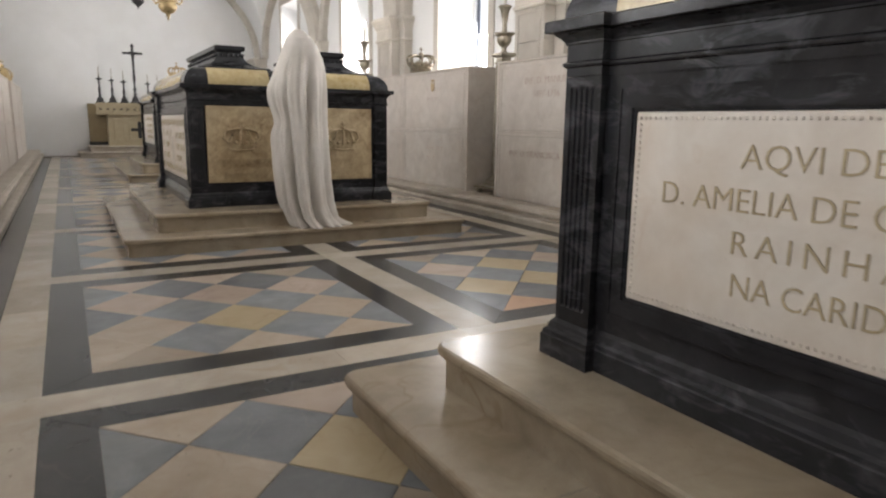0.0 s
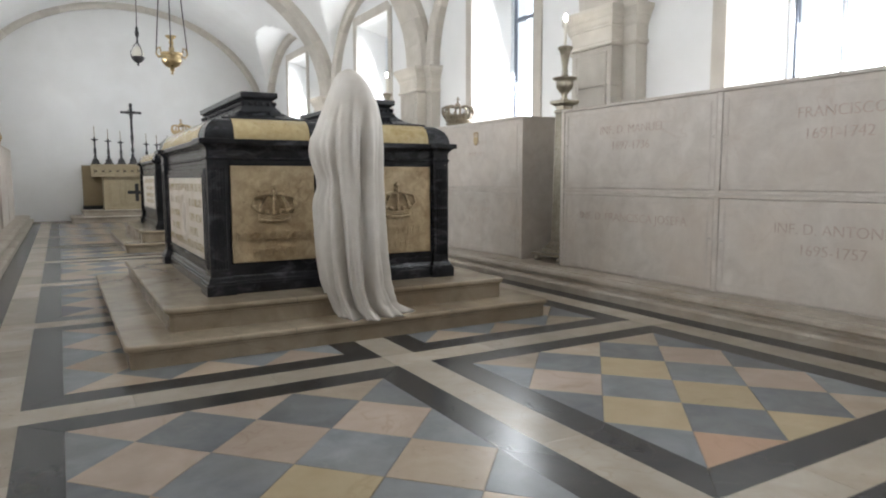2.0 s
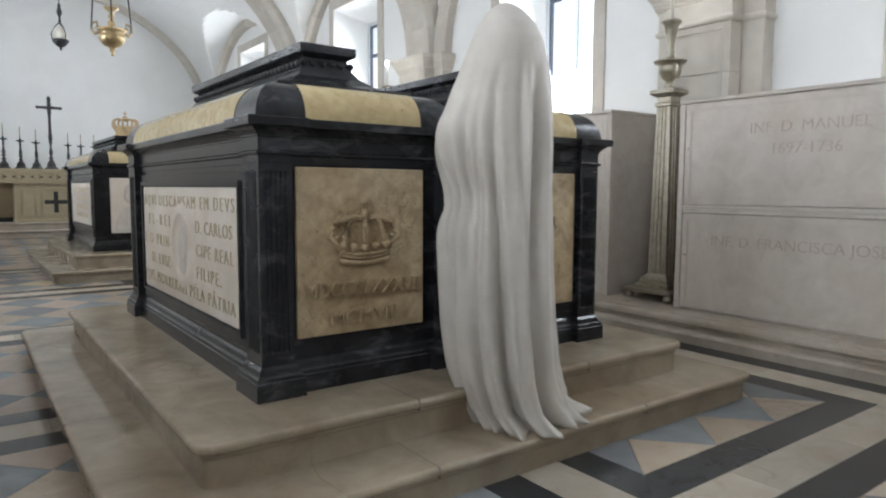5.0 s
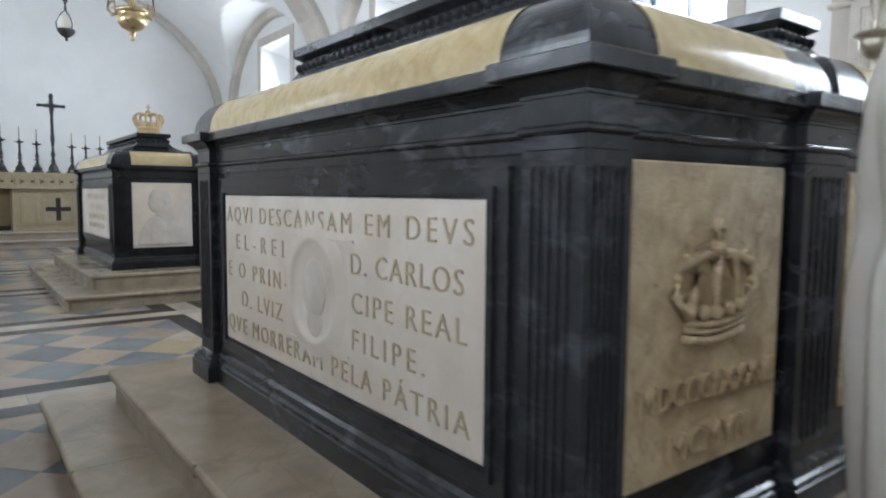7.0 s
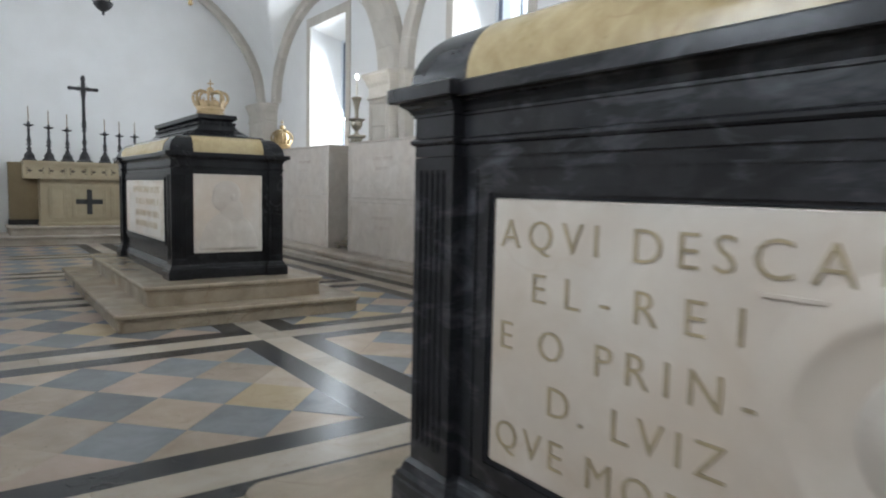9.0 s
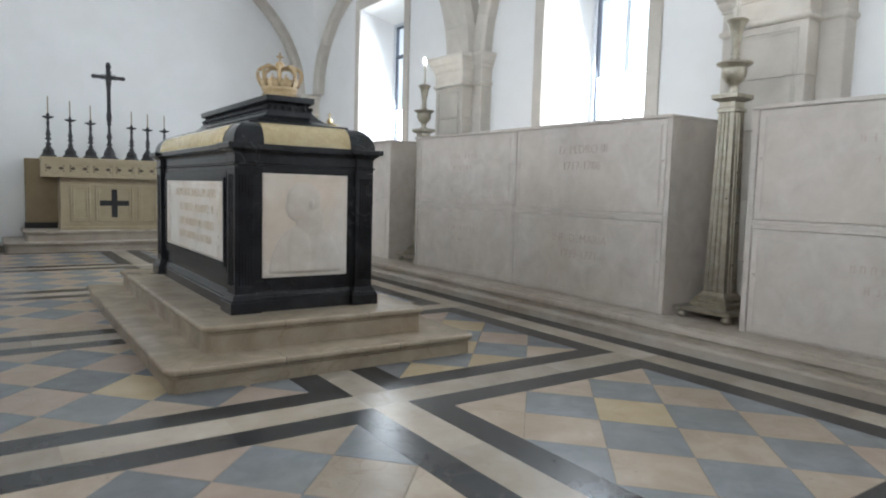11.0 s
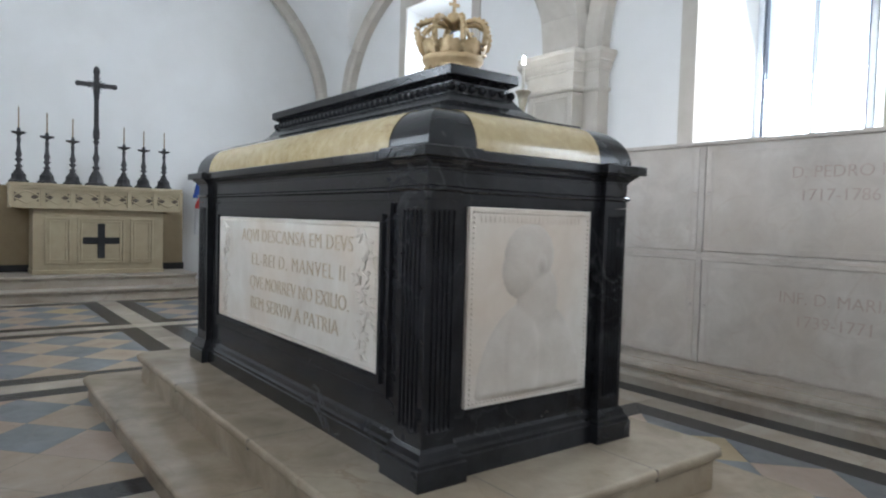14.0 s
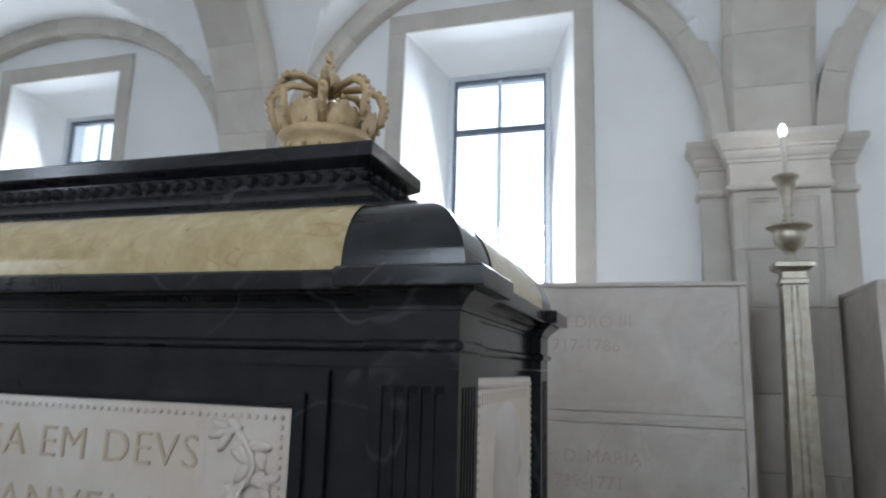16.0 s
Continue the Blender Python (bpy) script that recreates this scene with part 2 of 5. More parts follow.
def box(bm, x0, x1, y0, y1, z0, z1, bevel=0.0, seg=2):
    r = bmesh.ops.create_cube(bm, size=1.0, matrix=Matrix.Translation(((x0 + x1) / 2, (y0 + y1) / 2, (z0 + z1) / 2)) @ Matrix.Diagonal((abs(x1 - x0), abs(y1 - y0), abs(z1 - z0), 1)))
    if bevel:
        es = list({e for v in r["verts"] for e in v.link_edges})
        bmesh.ops.bevel(bm, geom=es, offset=bevel, segments=seg, affect="EDGES", profile=0.5)
    return bm


def boxed(*a, **k):
    return box(bmesh.new(), *a, **k)


def faces_from(bm, rings, closed=True, caps=(False, False)):
    """Skin a list of rings of points."""
    vs = [[bm.verts.new(p) for p in ring] for ring in rings]
    n = len(vs[0])
    for a, b in zip(vs, vs[1:]):
        for i in range(n if closed else n - 1):
            j = (i + 1) % n
            bm.faces.new((a[i], a[j], b[j], b[i]))
    if caps[0]:
        bm.faces.new(list(reversed(vs[0])))
    if caps[1]:
        bm.faces.new(vs[-1])
    return bm


def lathe(profile, seg=24, bm=None, at=(0, 0, 0)):
    bm = bm or bmesh.new()
    rings = [[(at[0] + r * math.cos(2 * math.pi * i / seg), at[1] + r * math.sin(2 * math.pi * i / seg), at[2] + z) for i in range(seg)] for r, z in profile]
    return faces_from(bm, rings, True, (True, True))


def ring_moulding(profile, x0, x1, y0, y1, bm=None, caps=(True, True)):
    """A moulding mitred round a rectangle: profile rows of (outward, z)."""
    bm = bm or bmesh.new()
    rings = [[(x0 - o, y0 - o, z), (x1 + o, y0 - o, z), (x1 + o, y1 + o, z), (x0 - o, y1 + o, z)] for o, z in profile]
    return faces_from(bm, rings, True, caps)


def run_moulding(profile, y0, y1, bm=None):
    """A moulding drawn along y: profile rows of (x, z)."""
    bm = bm or bmesh.new()
    return faces_from(bm, [[(x, y, z) for x, z in profile] for y in (y0, y1)], True, (True, True))


def tube(points, radius, seg=8, bm=None):
    bm = bm or bmesh.new()
    pts = [Vector(p) for p in points]
    rings = []
    for i, p in enumerate(pts):
        d = (pts[min(i + 1, len(pts) - 1)] - pts[max(i - 1, 0)]).normalized()
        a = d.orthogonal().normalized() if abs(d.z) > 0.9 else d.cross(Vector((0, 0, 1))).normalized()
        b = d.cross(a)
        r = radius[i] if isinstance(radius, (list, tuple)) else radius
        rings.append([p + a * r * math.cos(2 * math.pi * k / seg) + b * r * math.sin(2 * math.pi * k / seg) for k in range(seg)])
    return faces_from(bm, rings, True, (True, True))


def ball(bm, at, r, seg=10):
    bmesh.ops.create_uvsphere(bm, u_segments=seg, v_segments=max(6, seg * 2 // 3), radius=r, matrix=Matrix.Translation(at))
    return bm


def lettering(body, size, depth=0.004, align="CENTER", spacing=1.0):
    cu = bpy.data.curves.new("text", "FONT")
    cu.space_character = spacing
    cu.body, cu.size, cu.extrude, cu.align_x, cu.align_y = body, size, depth, align, "CENTER"
    cu.resolution_u, cu.offset = 3, -0.010 * size
    ob = bpy.data.objects.new("text", cu)
    scene.collection.objects.link(ob)
    bpy.context.view_layer.update()
    me = bpy.data.meshes.new_from_object(ob.evaluated_get(bpy.context.evaluated_depsgraph_get()))
    bpy.data.objects.remove(ob)
    return me


def letters_on(parent, body, size, m, material, width=0.0, depth=0.003, small=False):
    """An inscription: every letter a piece of its own, or one joined piece where the letters are tiny or worn."""
    def extent(me):
        xs = [v.co.x for v in me.vertices]
        return min(xs), max(xs)
    k, me = 1.0, lettering(body, size, depth)
    lo, hi = extent(me)
    if width:
        k = min(1.05, width / (hi - lo))
        la, ha = extent(lettering(body, size, depth, spacing=1.5))
        gain = ((ha - la) - (hi - lo)) / 0.5
        me = lettering(body, size, depth, spacing=max(0.85, 1 + (width / k - (hi - lo)) / gain))
        lo, hi = extent(me)
        k = width / (hi - lo)
    mid = (lo + hi) / 2
    bm = bmesh.new()
    bm.from_mesh(me)
    for v in bm.verts:
        v.co.x = (v.co.x - mid) * k
    if small:
        ob = part("lettering", bm, material, parent)
        ob.matrix_local = m
        return tagged(ob, kind="stuff")
    left, groups = set(bm.verts), []
    while left:
        todo, isl = [left.pop()], []
        while todo:
            v = todo.pop()
            isl.append(v)
            for e in v.link_edges:
                o = e.other_vert(v)
                if o in left:
                    left.remove(o)
                    todo.append(o)
        groups.append(isl)
    groups.sort(key=lambda g: min(v.co.x for v in g))
    merged = []
    for g in groups:
        a, b = min(v.co.x for v in g), max(v.co.x for v in g)
        if merged and (a + b) / 2 < merged[-1][1]:
            merged[-1][0].extend(g)
        else:
            merged.append([list(g), b])
    for g, _ in merged:
        keep = {v: i for i, v in enumerate(g)}
        gm = bpy.data.meshes.new("letter")
        gm.from_pydata([v.co[:] for v in g], [], [[keep[v] for v in f.verts] for f in {f for v in g for f in v.link_faces}])
        gm.materials.append(material)
        ob = new("letter", gm)
        ob.parent = parent
        ob.matrix_local = m
    bm.free()


# ---- floor and shell ----
CS, CP = 3.525, 2.737           # cross strips: first centre and pitch
XS, XP = 2.328, 2.571           # long strips
HW, HD = 0.133, 0.352           # half the white strip, half the whole strip
floor = tagged(part("floor", boxed(WALL_W, WALL_E, WALL_S, WALL_N, -0.3, -0.012), MORTAR, None), "polished stone floor of tiles framed by dark and white bands", "floor", kind="structure")


def wall_box(name, label, *dims, mat=PLASTER):
    return tagged(part(name, boxed(*dims), mat, None), label, "wall", kind="structure")


TOP = 8.0
# Added unseen end wall; its darker stone cuts light bounced onto south faces.
tagged(part("unseen_wall_south", boxed(WALL_W - 0.4, WALL_E + 1.0, WALL_S - 0.4, WALL_S, -0.3, TOP), BENCH, None), "unseen closing wall, dark limestone to dim light from behind", "wall", kind="structure")
wall_box("wall_north", "white plastered end wall behind the altar", WALL_W - 0.4, WALL_E + 1.0, WALL_N, WALL_N + 0.4, -0.3, TOP)

# the window wall: splayed openings through a thick wall
W_OUT, W_IN, W_BOT, W_TOP, GL_TOP, BAR = 0.93, 0.60, 2.10, 5.20, 4.92, 4.23
GX = 7.62
for wname, sgn in (("wall_east", 1), ("wall_west", -1)):
    bm = bmesh.new()
    xa, xb = sorted((CX + sgn * (WALL_E - CX), CX + sgn * (WALL_E + 1.0 - CX)))
    cuts = [WALL_S] + [v for wy in WIN_Y for v in (wy - W_OUT, wy + W_OUT)] + [WALL_N]
    for a, b in zip(cuts[::2], cuts[1::2]):
        box(bm, xa, xb, a, b, -0.3, TOP)
    for wy in WIN_Y:
        box(bm, xa, xb, wy - W_OUT, wy + W_OUT, -0.3, W_BOT)
        box(bm, xa, xb, wy - W_OUT, wy + W_OUT, W_TOP, TOP)
    tagged(part(wname, bm, PLASTER, None), "thick white plastered wall pierced by tall windows", "wall", kind="structure")


def sided(name, y, label, category, east):
    """A piece of one side wall; the other side is the same turned about the hall's middle."""
    return tagged(thing(name, (0 if east else 2 * CX, y, 0), label, category, turn=0 if east else 180), kind="structure")


def window(n, wy, east):
    w = sided("window_%d" % n, wy, "tall deep-set window with a stone surround and dark glazing bars", "window", east)
    sx = WALL_E - 0.03
    bm = bmesh.new()
    for a, b in ((-W_OUT - 0.20, -W_OUT), (W_OUT, W_OUT + 0.20)):
        box(bm, sx, WALL_E + 0.004, a, b, W_BOT, W_TOP, 0.006, 1)
    box(bm, sx, WALL_E + 0.004, -W_OUT - 0.20, W_OUT + 0.20, W_TOP, W_TOP + 0.22, 0.006, 1)
    part("stone_surround", bm, RIB, w, "grey limestone surround")
    bm = bmesh.new()
    a = [(WALL_E + 0.002, -W_OUT + 0.002, W_BOT + 0.002), (WALL_E + 0.002, -W_OUT + 0.002, W_TOP - 0.002), (WALL_E + 0.002, W_OUT - 0.002, W_TOP - 0.002), (WALL_E + 0.002, W_OUT - 0.002, W_BOT + 0.002)]
    b = [(GX, -W_IN, W_BOT + 0.15), (GX, -W_IN, GL_TOP), (GX, W_IN, GL_TOP), (GX, W_IN, W_BOT + 0.15)]
    c = [(WALL_E + 0.998, y, z) for _, y, z in b]
    faces_from(bm, [a, b, c])
    part("reveal", bm, PLASTER, w, "white plastered splayed reveal")
    z0, jw = W_BOT + 0.15, W_IN - 0.055
    bm = bmesh.new()
    for y0, y1 in ((-W_IN, -jw), (jw, W_IN)):
        box(bm, GX - 0.03, GX + 0.07, y0, y1, z0, GL_TOP)
    box(bm, GX - 0.03, GX + 0.07, -jw, jw, GL_TOP - 0.05, GL_TOP)
    box(bm, GX - 0.03, GX + 0.07, -jw, jw, z0, z0 + 0.04)
    part("window_lining", bm, SASH, w, "pale painted lining")
    z1, z2, iw = z0 + 0.04, GL_TOP - 0.05, jw - 0.03
    bm = bmesh.new()
    for y0, y1 in ((-jw, -iw), (iw, jw)):
        box(bm, GX, GX + 0.06, y0, y1, z1, z2)
    box(bm, GX, GX + 0.06, -iw, iw, z2 - 0.035, z2)
    box(bm, GX, GX + 0.06, -iw, iw, z1, z1 + 0.035)
    part("window_frame", bm, FRAME, w)
    z1, z2 = z1 + 0.035, z2 - 0.035
    part("transom", boxed(GX - 0.005, GX + 0.062, -iw, iw, BAR - 0.03, BAR + 0.03), FRAME, w)
    part("mullion", boxed(GX + 0.01, GX + 0.055, -0.022, 0.022, z1, BAR - 0.03), SASH, w, "pale thin glazing bar")
    part("mullion", boxed(GX + 0.01, GX + 0.055, -0.022, 0.022, BAR + 0.03, z2), SASH, w)
    for y0, y1 in ((-iw, -0.022), (0.022, iw)):
        for za, zb in ((z1, BAR - 0.03), (BAR + 0.03, z2)):
            p = part("pane", boxed(GX + 0.025, GX + 0.03, y0, y1, za, zb), GLASS, w)
            p.visible_shadow = False
    return w


for n, wy in enumerate(WIN_Y, 1):
    window(n, wy, True)
    window(n + len(WIN_Y), wy, False)

# ---- vault ----
SPRING, RISE, HALF = 3.60, 3.55, (WALL_E - WALL_W) / 2


def vault_z(x, y):
    u = min(abs(x - CX) / HALF, 1.0)
    z = SPRING + RISE * math.sqrt(1 - u * u)
    for yc, half, rise in BAYS:
        if abs(y - yc) < half:
            z = max(z, SPRING + rise * math.sqrt(1 - ((y - yc) / half) ** 2))
    return z


bm = bmesh.new()
NX, NY = 96, 330
grid = [[bm.verts.new((WALL_W + (WALL_E - WALL_W) * i / NX, WALL_S + (WALL_N - WALL_S) * j / NY, 0)) for i in range(NX + 1)] for j in range(NY + 1)]
for row in grid:
    for v in row:
        v.co.z = vault_z(v.co.x, v.co.y)
for j in range(NY):
    for i in range(NX):
        bm.faces.new((grid[j][i], grid[j + 1][i], grid[j + 1][i + 1], grid[j][i + 1]))
tagged(part("ceiling", bm, PLASTER, None), "white plastered groin vault", "ceiling", kind="structure")
tagged(part("roof", boxed(WALL_W - 0.4, WALL_E + 1.0, WALL_S - 0.4, WALL_N + 0.4, TOP, TOP + 0.3), PLASTER, None), "plain roof slab above the vault", "roof", kind="structure")


def cross_rib(y, width, drop, name="rib_arch"):
    """A stone arch across the hall, made of separate voussoirs."""
    arch = tagged(thing(name, (0, y, 0), "grey limestone arch across the white vault", "arch"), kind="structure")
    n = 22
    for i in range(n):
        bm = bmesh.new()
        rings = []
        for k in range(4):
            t = math.pi * (i + 0.004 + (k / 3) * 0.992) / n
            c, s = math.cos(t), math.sin(t)
            pts = []
            for dy, dr in ((-width / 2, 0.06), (-width / 2, -drop * 0.55), (-width / 2 + 0.07, -drop), (width / 2 - 0.07, -drop), (width / 2, -drop * 0.55), (width / 2, 0.06)):
                pts.append((CX + (HALF - 0.03 + dr) * c, dy, SPRING + (RISE + dr) * s))
            rings.append(pts)
        faces_from(bm, rings, True, (True, True))
        part("voussoir", bm, RIB, arch)


for y in PIL_Y + [WALL_N - 0.13]:
    cross_rib(y, 0.76 if y < WALL_N - 1 else 0.26, 0.22 if y < WALL_N - 1 else 0.18)


def wall_arch(y, half, rise, east):
    arch = sided("wall_arch", y, "grey limestone arch framing a window bay", "arch", east)
    n = 12
    for i in range(n):
        rings = []
        for k in range(5):
            t = math.pi * (i + 0.004 + (k / 4) * 0.992) / n
            c, s = math.cos(t), math.sin(t)
            rings.append([(x, (half + dr) * c, SPRING + (rise + dr) * s) for x, dr in ((WALL_E + 0.01, -0.20), (WALL_E - 0.15, -0.20), (WALL_E - 0.19, -0.15), (WALL_E - 0.19, 0.05), (WALL_E + 0.01, 0.05))])
        part("voussoir", faces_from(bmesh.new(), rings, True, (True, True)), RIB, arch)


for bay in BAYS:
    wall_arch(*bay, True)
    wall_arch(*bay, False)


IMPOST = [(0.0, 3.082), (0.018, 3.090), (0.030, 3.102), (0.034, 3.120), (0.028, 3.138), (0.012, 3.146), (0.006, 3.160), (0.006, 3.330), (0.020, 3.336), (0.020, 3.362),
          (0.034, 3.378), (0.048, 3.410), (0.052, 3.440), (0.066, 3.446), (0.066, 3.466), (0.088, 3.500), (0.106, 3.528), (0.112, 3.536), (0.112, 3.580), (0.100, 3.592), (0.085, 3.598)]


def pilaster(y, east):
    p = sided("pilaster", y, "grey limestone pilaster with a moulded impost", "pilaster", east)
    f, g = WALL_E - 0.40, WALL_E - 0.20
    bm = bmesh.new()
    for a, b in ((-0.62, -0.386), (0.386, 0.62)):
        box(bm, g, WALL_E + 0.004, a, b, 0.0, 3.08)
    part("flank", bm, RIB, p)
    z = 0.0
    for h in (0.75, 0.62, 0.70, 0.50, 0.51):
        part("shaft_block", boxed(f, WALL_E + 0.004, -0.38, 0.38, z + 0.002, z + h - 0.002, 0.004, 1), RIB, p)
        z += h
    for x, y0, y1 in ((f, -0.385, 0.385), (g, -0.62, -0.386), (g, 0.386, 0.62)):
        part("impost", ring_moulding(IMPOST, x, WALL_E, y0, y1), RIB, p, "moulded limestone impost")
    bm = bmesh.new()
    for o, w, d in ((0.30, 0.012, 0.010), (0.27, 0.010, 0.006)):
        top, foot = 2.72 + o, 0.30
        for a, b, z0, z1 in ((-o, o, top - w, top), (-o, o, foot, foot + w), (-o, -o + w, foot + w, top - w), (o - w, o, foot + w, top - w)):
            box(bm, f - d, f + 0.01, a, b, z0, z1, 0.002, 1)
    part("panel_moulding", bm, RIB, p)


for y in PIL_Y:
    pilaster(y, True)
    pilaster(y, False)
for east in (True, False):
    cp = sided("corner_pier", WALL_N, "grey limestone corner pier below the end arch", "pier", east)
    ya, yb = (-1.05, 0.004) if east else (-0.004, 1.05)
    part("shaft", boxed(WALL_E - 0.40, WALL_E + 0.004, ya, yb, 0, 3.082), RIB, cp)
    part("corbel", ring_moulding(IMPOST, WALL_E - 0.40, WALL_E, ya, yb), RIB, cp, "moulded corbel")

sky_glow, nd, lk, bsdf = nodes_of("bright_sky_backdrop")
bsdf.inputs["Base Color"].default_value = (0.8, 0.85, 0.9, 1)
bsdf.inputs["Emission Color"].default_value = (0.80, 0.91, 1.0, 1)
bsdf.inputs["Emission Strength"].default_value = 2.0
for xb in (14.0, 2 * CX - 14.0):
    tagged(part("backdrop", boxed(xb, xb + 0.05, -30, 50, -3, 22), sky_glow, None), "plain bright pale sky beyond the windows", "sky", kind="structure")

# ---- ledges and burial niches along the walls ----
def ledge(name, x_out, x_in, sign):
    prof = [(0, 0), (0, 0.075), (0.012, 0.09), (0.03, 0.095), (0.11, 0.095), (0.135, 0.10), (0.135, 0.125), (0.11, 0.135), (0.095, 0.155), (0.10, 0.18), (0.115, 0.195), (0.15, 0.205), (0.17, 0.205), (0.175, 0.216), (abs(x_in - x_out), 0.216), (abs(x_in - x_out), 0)]
    pts = [(x_out + sign * o, z) for o, z in prof]
    led = tagged(thing(name, (0, 0, 0), "worn moulded limestone ledge along the wall", "ledge"), kind="structure")
    y = WALL_S
    while y < WALL_N - 0.01:
        y2 = min(y + 1.95, WALL_N)
        part("ledge_stone", run_moulding(pts, y + 0.0015, y2 - 0.0015), BENCH, led)
        y = y2


ledge("ledge_east", 5.25, WALL_E, 1)
ledge("ledge_west", -0.60, WALL_W, -1)

NICHE_WORDS = {
    (3, 0, 1): ("D. PEDRO III", "1717-1786"), (3, 0, 0): ("INF. D. MARIA", "1739-1771"),
    (1, 0, 1): ("FRANCISCO", "1691-1742"), (1, 0, 0): ("INF. D. ANTONIO", "1695-1757"), (1, 1, 0): ("INF. D. FRANCISCA JOSEFA", ""), (1, 1, 1): ("INF. D. MANUEL", "1697-1736"),
}


def niche_block(k, y0, y1, east):
    """A double tier of burial niches: back block, four closing slabs, joints and bolts."""
    face, back = (LOC_E, WALL_E - 0.02) if east else (LOC_W, WALL_W + 0.02)
    s = 1 if east else -1
    b = thing("burial_niche_block", (face, (y0 + y1) / 2, 0.216), "grey-beige limestone block of four sealed burial niches", "burial niche", "burial niches along the walls")
    L, H = (y1 - y0) / 2, LOC_TOP - 0.216
    dep = abs(back - face)

    def bx(x0, x1, *r, **kw):
        return boxed(*sorted((s * x0, s * x1)), *r, **kw)
    part("core", bx(0.022, dep, -L + 0.004, L - 0.004, 0, H - 0.035), LOC, b)
    part("top_slab", bx(-0.006, dep, -L, L, H - 0.035, H, bevel=0.006), LOC, b)
    for ya, yb in ((-L, -L + 0.055), (-0.028, 0.028), (L - 0.055, L)):
        part("post", bx(0.0, 0.03, ya, yb, 0, H - 0.036, bevel=0.004), LOC, b)
    mid = 0.965
    part("rail", bx(0.002, 0.03, -L + 0.056, L - 0.056, mid - 0.045, mid + 0.03, bevel=0.006), LOC, b)
    part("rail", bx(-0.004, 0.03, -L + 0.056, L - 0.056, mid - 0.012, mid + 0.006, bevel=0.004), LOC, b)
    for c, (ya, yb) in enumerate(((-L + 0.062, -0.035), (0.035, L - 0.062))):
        for r, (za, zb) in enumerate(((0.02, mid - 0.053), (mid + 0.038, H - 0.045))):
            sl = part("closing_slab", bx(0.005, 0.04, ya, yb, za, zb, bevel=0.004), LOC, b)
            bm = bmesh.new()
            for o, w in ((0.05, 0.006), (0.066, 0.004)):
                for y2, y3, z2, z3 in ((ya + o, yb - o, zb - o - w, zb - o), (ya + o, yb - o, za + o, za + o + w), (ya + o, ya + o + w, za + o + w, zb - o - w), (yb - o - w, yb - o, za + o + w, zb - o - w)):
                    box(bm, *sorted((s * 0.002, s * 0.008)), y2, y3, z2, z3)
            part("border_moulding", bm, LOC, sl)
            for yy in (ya + 0.032, yb - 0.032):
                part("bolt", ball(bmesh.new(), (s * 0.004, yy, (za + zb) / 2 + 0.05), 0.010, 8), IRON, sl)
                part("bolt_rosette", ball(bmesh.new(), (s * 0.0085, yy, (za + zb) / 2 + 0.05), 0.0075 + 0.009, 10), LOC, sl)
            if not east:
                continue
            words = NICHE_WORDS.get((k, c, r))
            zc, yc = (za + zb) / 2 + 0.12, (ya + yb) / 2
            if words:
                letters_on(sl, words[0], 0.135, pose(0.004, yc, zc + 0.08, 90, 0, -90), FAINT, small=True)
                if words[1]:
                    letters_on(sl, words[1], 0.135, pose(0.004, yc, zc - 0.10, 90, 0, -90), FAINT, small=True)
            else:
                bm = bmesh.new()
                rnd = random.Random(k * 10 + c * 3 + r)
                for zz, n in ((zc + 0.07, 9), (zc - 0.09, 6)):
                    for i in range(n):
                        yy = yc + (i - n / 2) * 0.075
                        if rnd.random() < 0.2:
                            continue
                        box(bm, 0.0028, 0.006, yy, yy + 0.008, zz - 0.03, zz + 0.03)
                        if rnd.random() < 0.6:
                            box(bm, 0.0028, 0.006, yy + 0.028, yy + 0.035, zz - 0.03, zz + 0.03)
                        zb2 = zz + rnd.choice((-0.028, 0.0, 0.024))
                        box(bm, 0.0028, 0.006, yy + 0.009, yy + 0.03, zb2, zb2 + 0.006)
                tagged(part("worn_lettering", bm, FAINT, sl), kind="stuff")


def gilt_emblem(y, z):
    """A small gilt coat of arms under a crown, fixed to a closing slab."""
    e = thing("gilt_emblem", (LOC_E + 0.004, y, z), "small gilt crowned shield on a burial niche", "emblem")
    bm = faces_from(bmesh.new(), [[(x, u * k, v * k) for u, v in ((-0.06, 0.04), (0.06, 0.04), (0.062, -0.03), (0.035, -0.075), (0.0, -0.095), (-0.035, -0.075), (-0.062, -0.03))] for x, k in ((0.0, 1.0), (-0.012, 1.0), (-0.018, 0.85))], True, (True, True))
    part("shield", bm, GOLD, e)
    bm = boxed(-0.014, 0.0, -0.06, 0.06, 0.05, 0.07)
    for u in (-0.05, -0.025, 0.0, 0.025, 0.05):
        ball(bm, (-0.006, u, 0.088 + 0.012 * (1 - abs(u) / 0.05)), 0.013, 8)
    part("coronet", bm, GOLD, e)


gilt_emblem(10.53, 1.93)
ends = [y for y in PIL_Y if y > WALL_S] + [25.40]
for k, (ya, yb) in enumerate(zip(ends, ends[1:])):
    k = round((ya - 14.42) / BAY) + 3
    niche_block(k, ya + 0.41, yb - 0.41, True)
    niche_block(k, ya + 0.41, yb - 0.41, False)


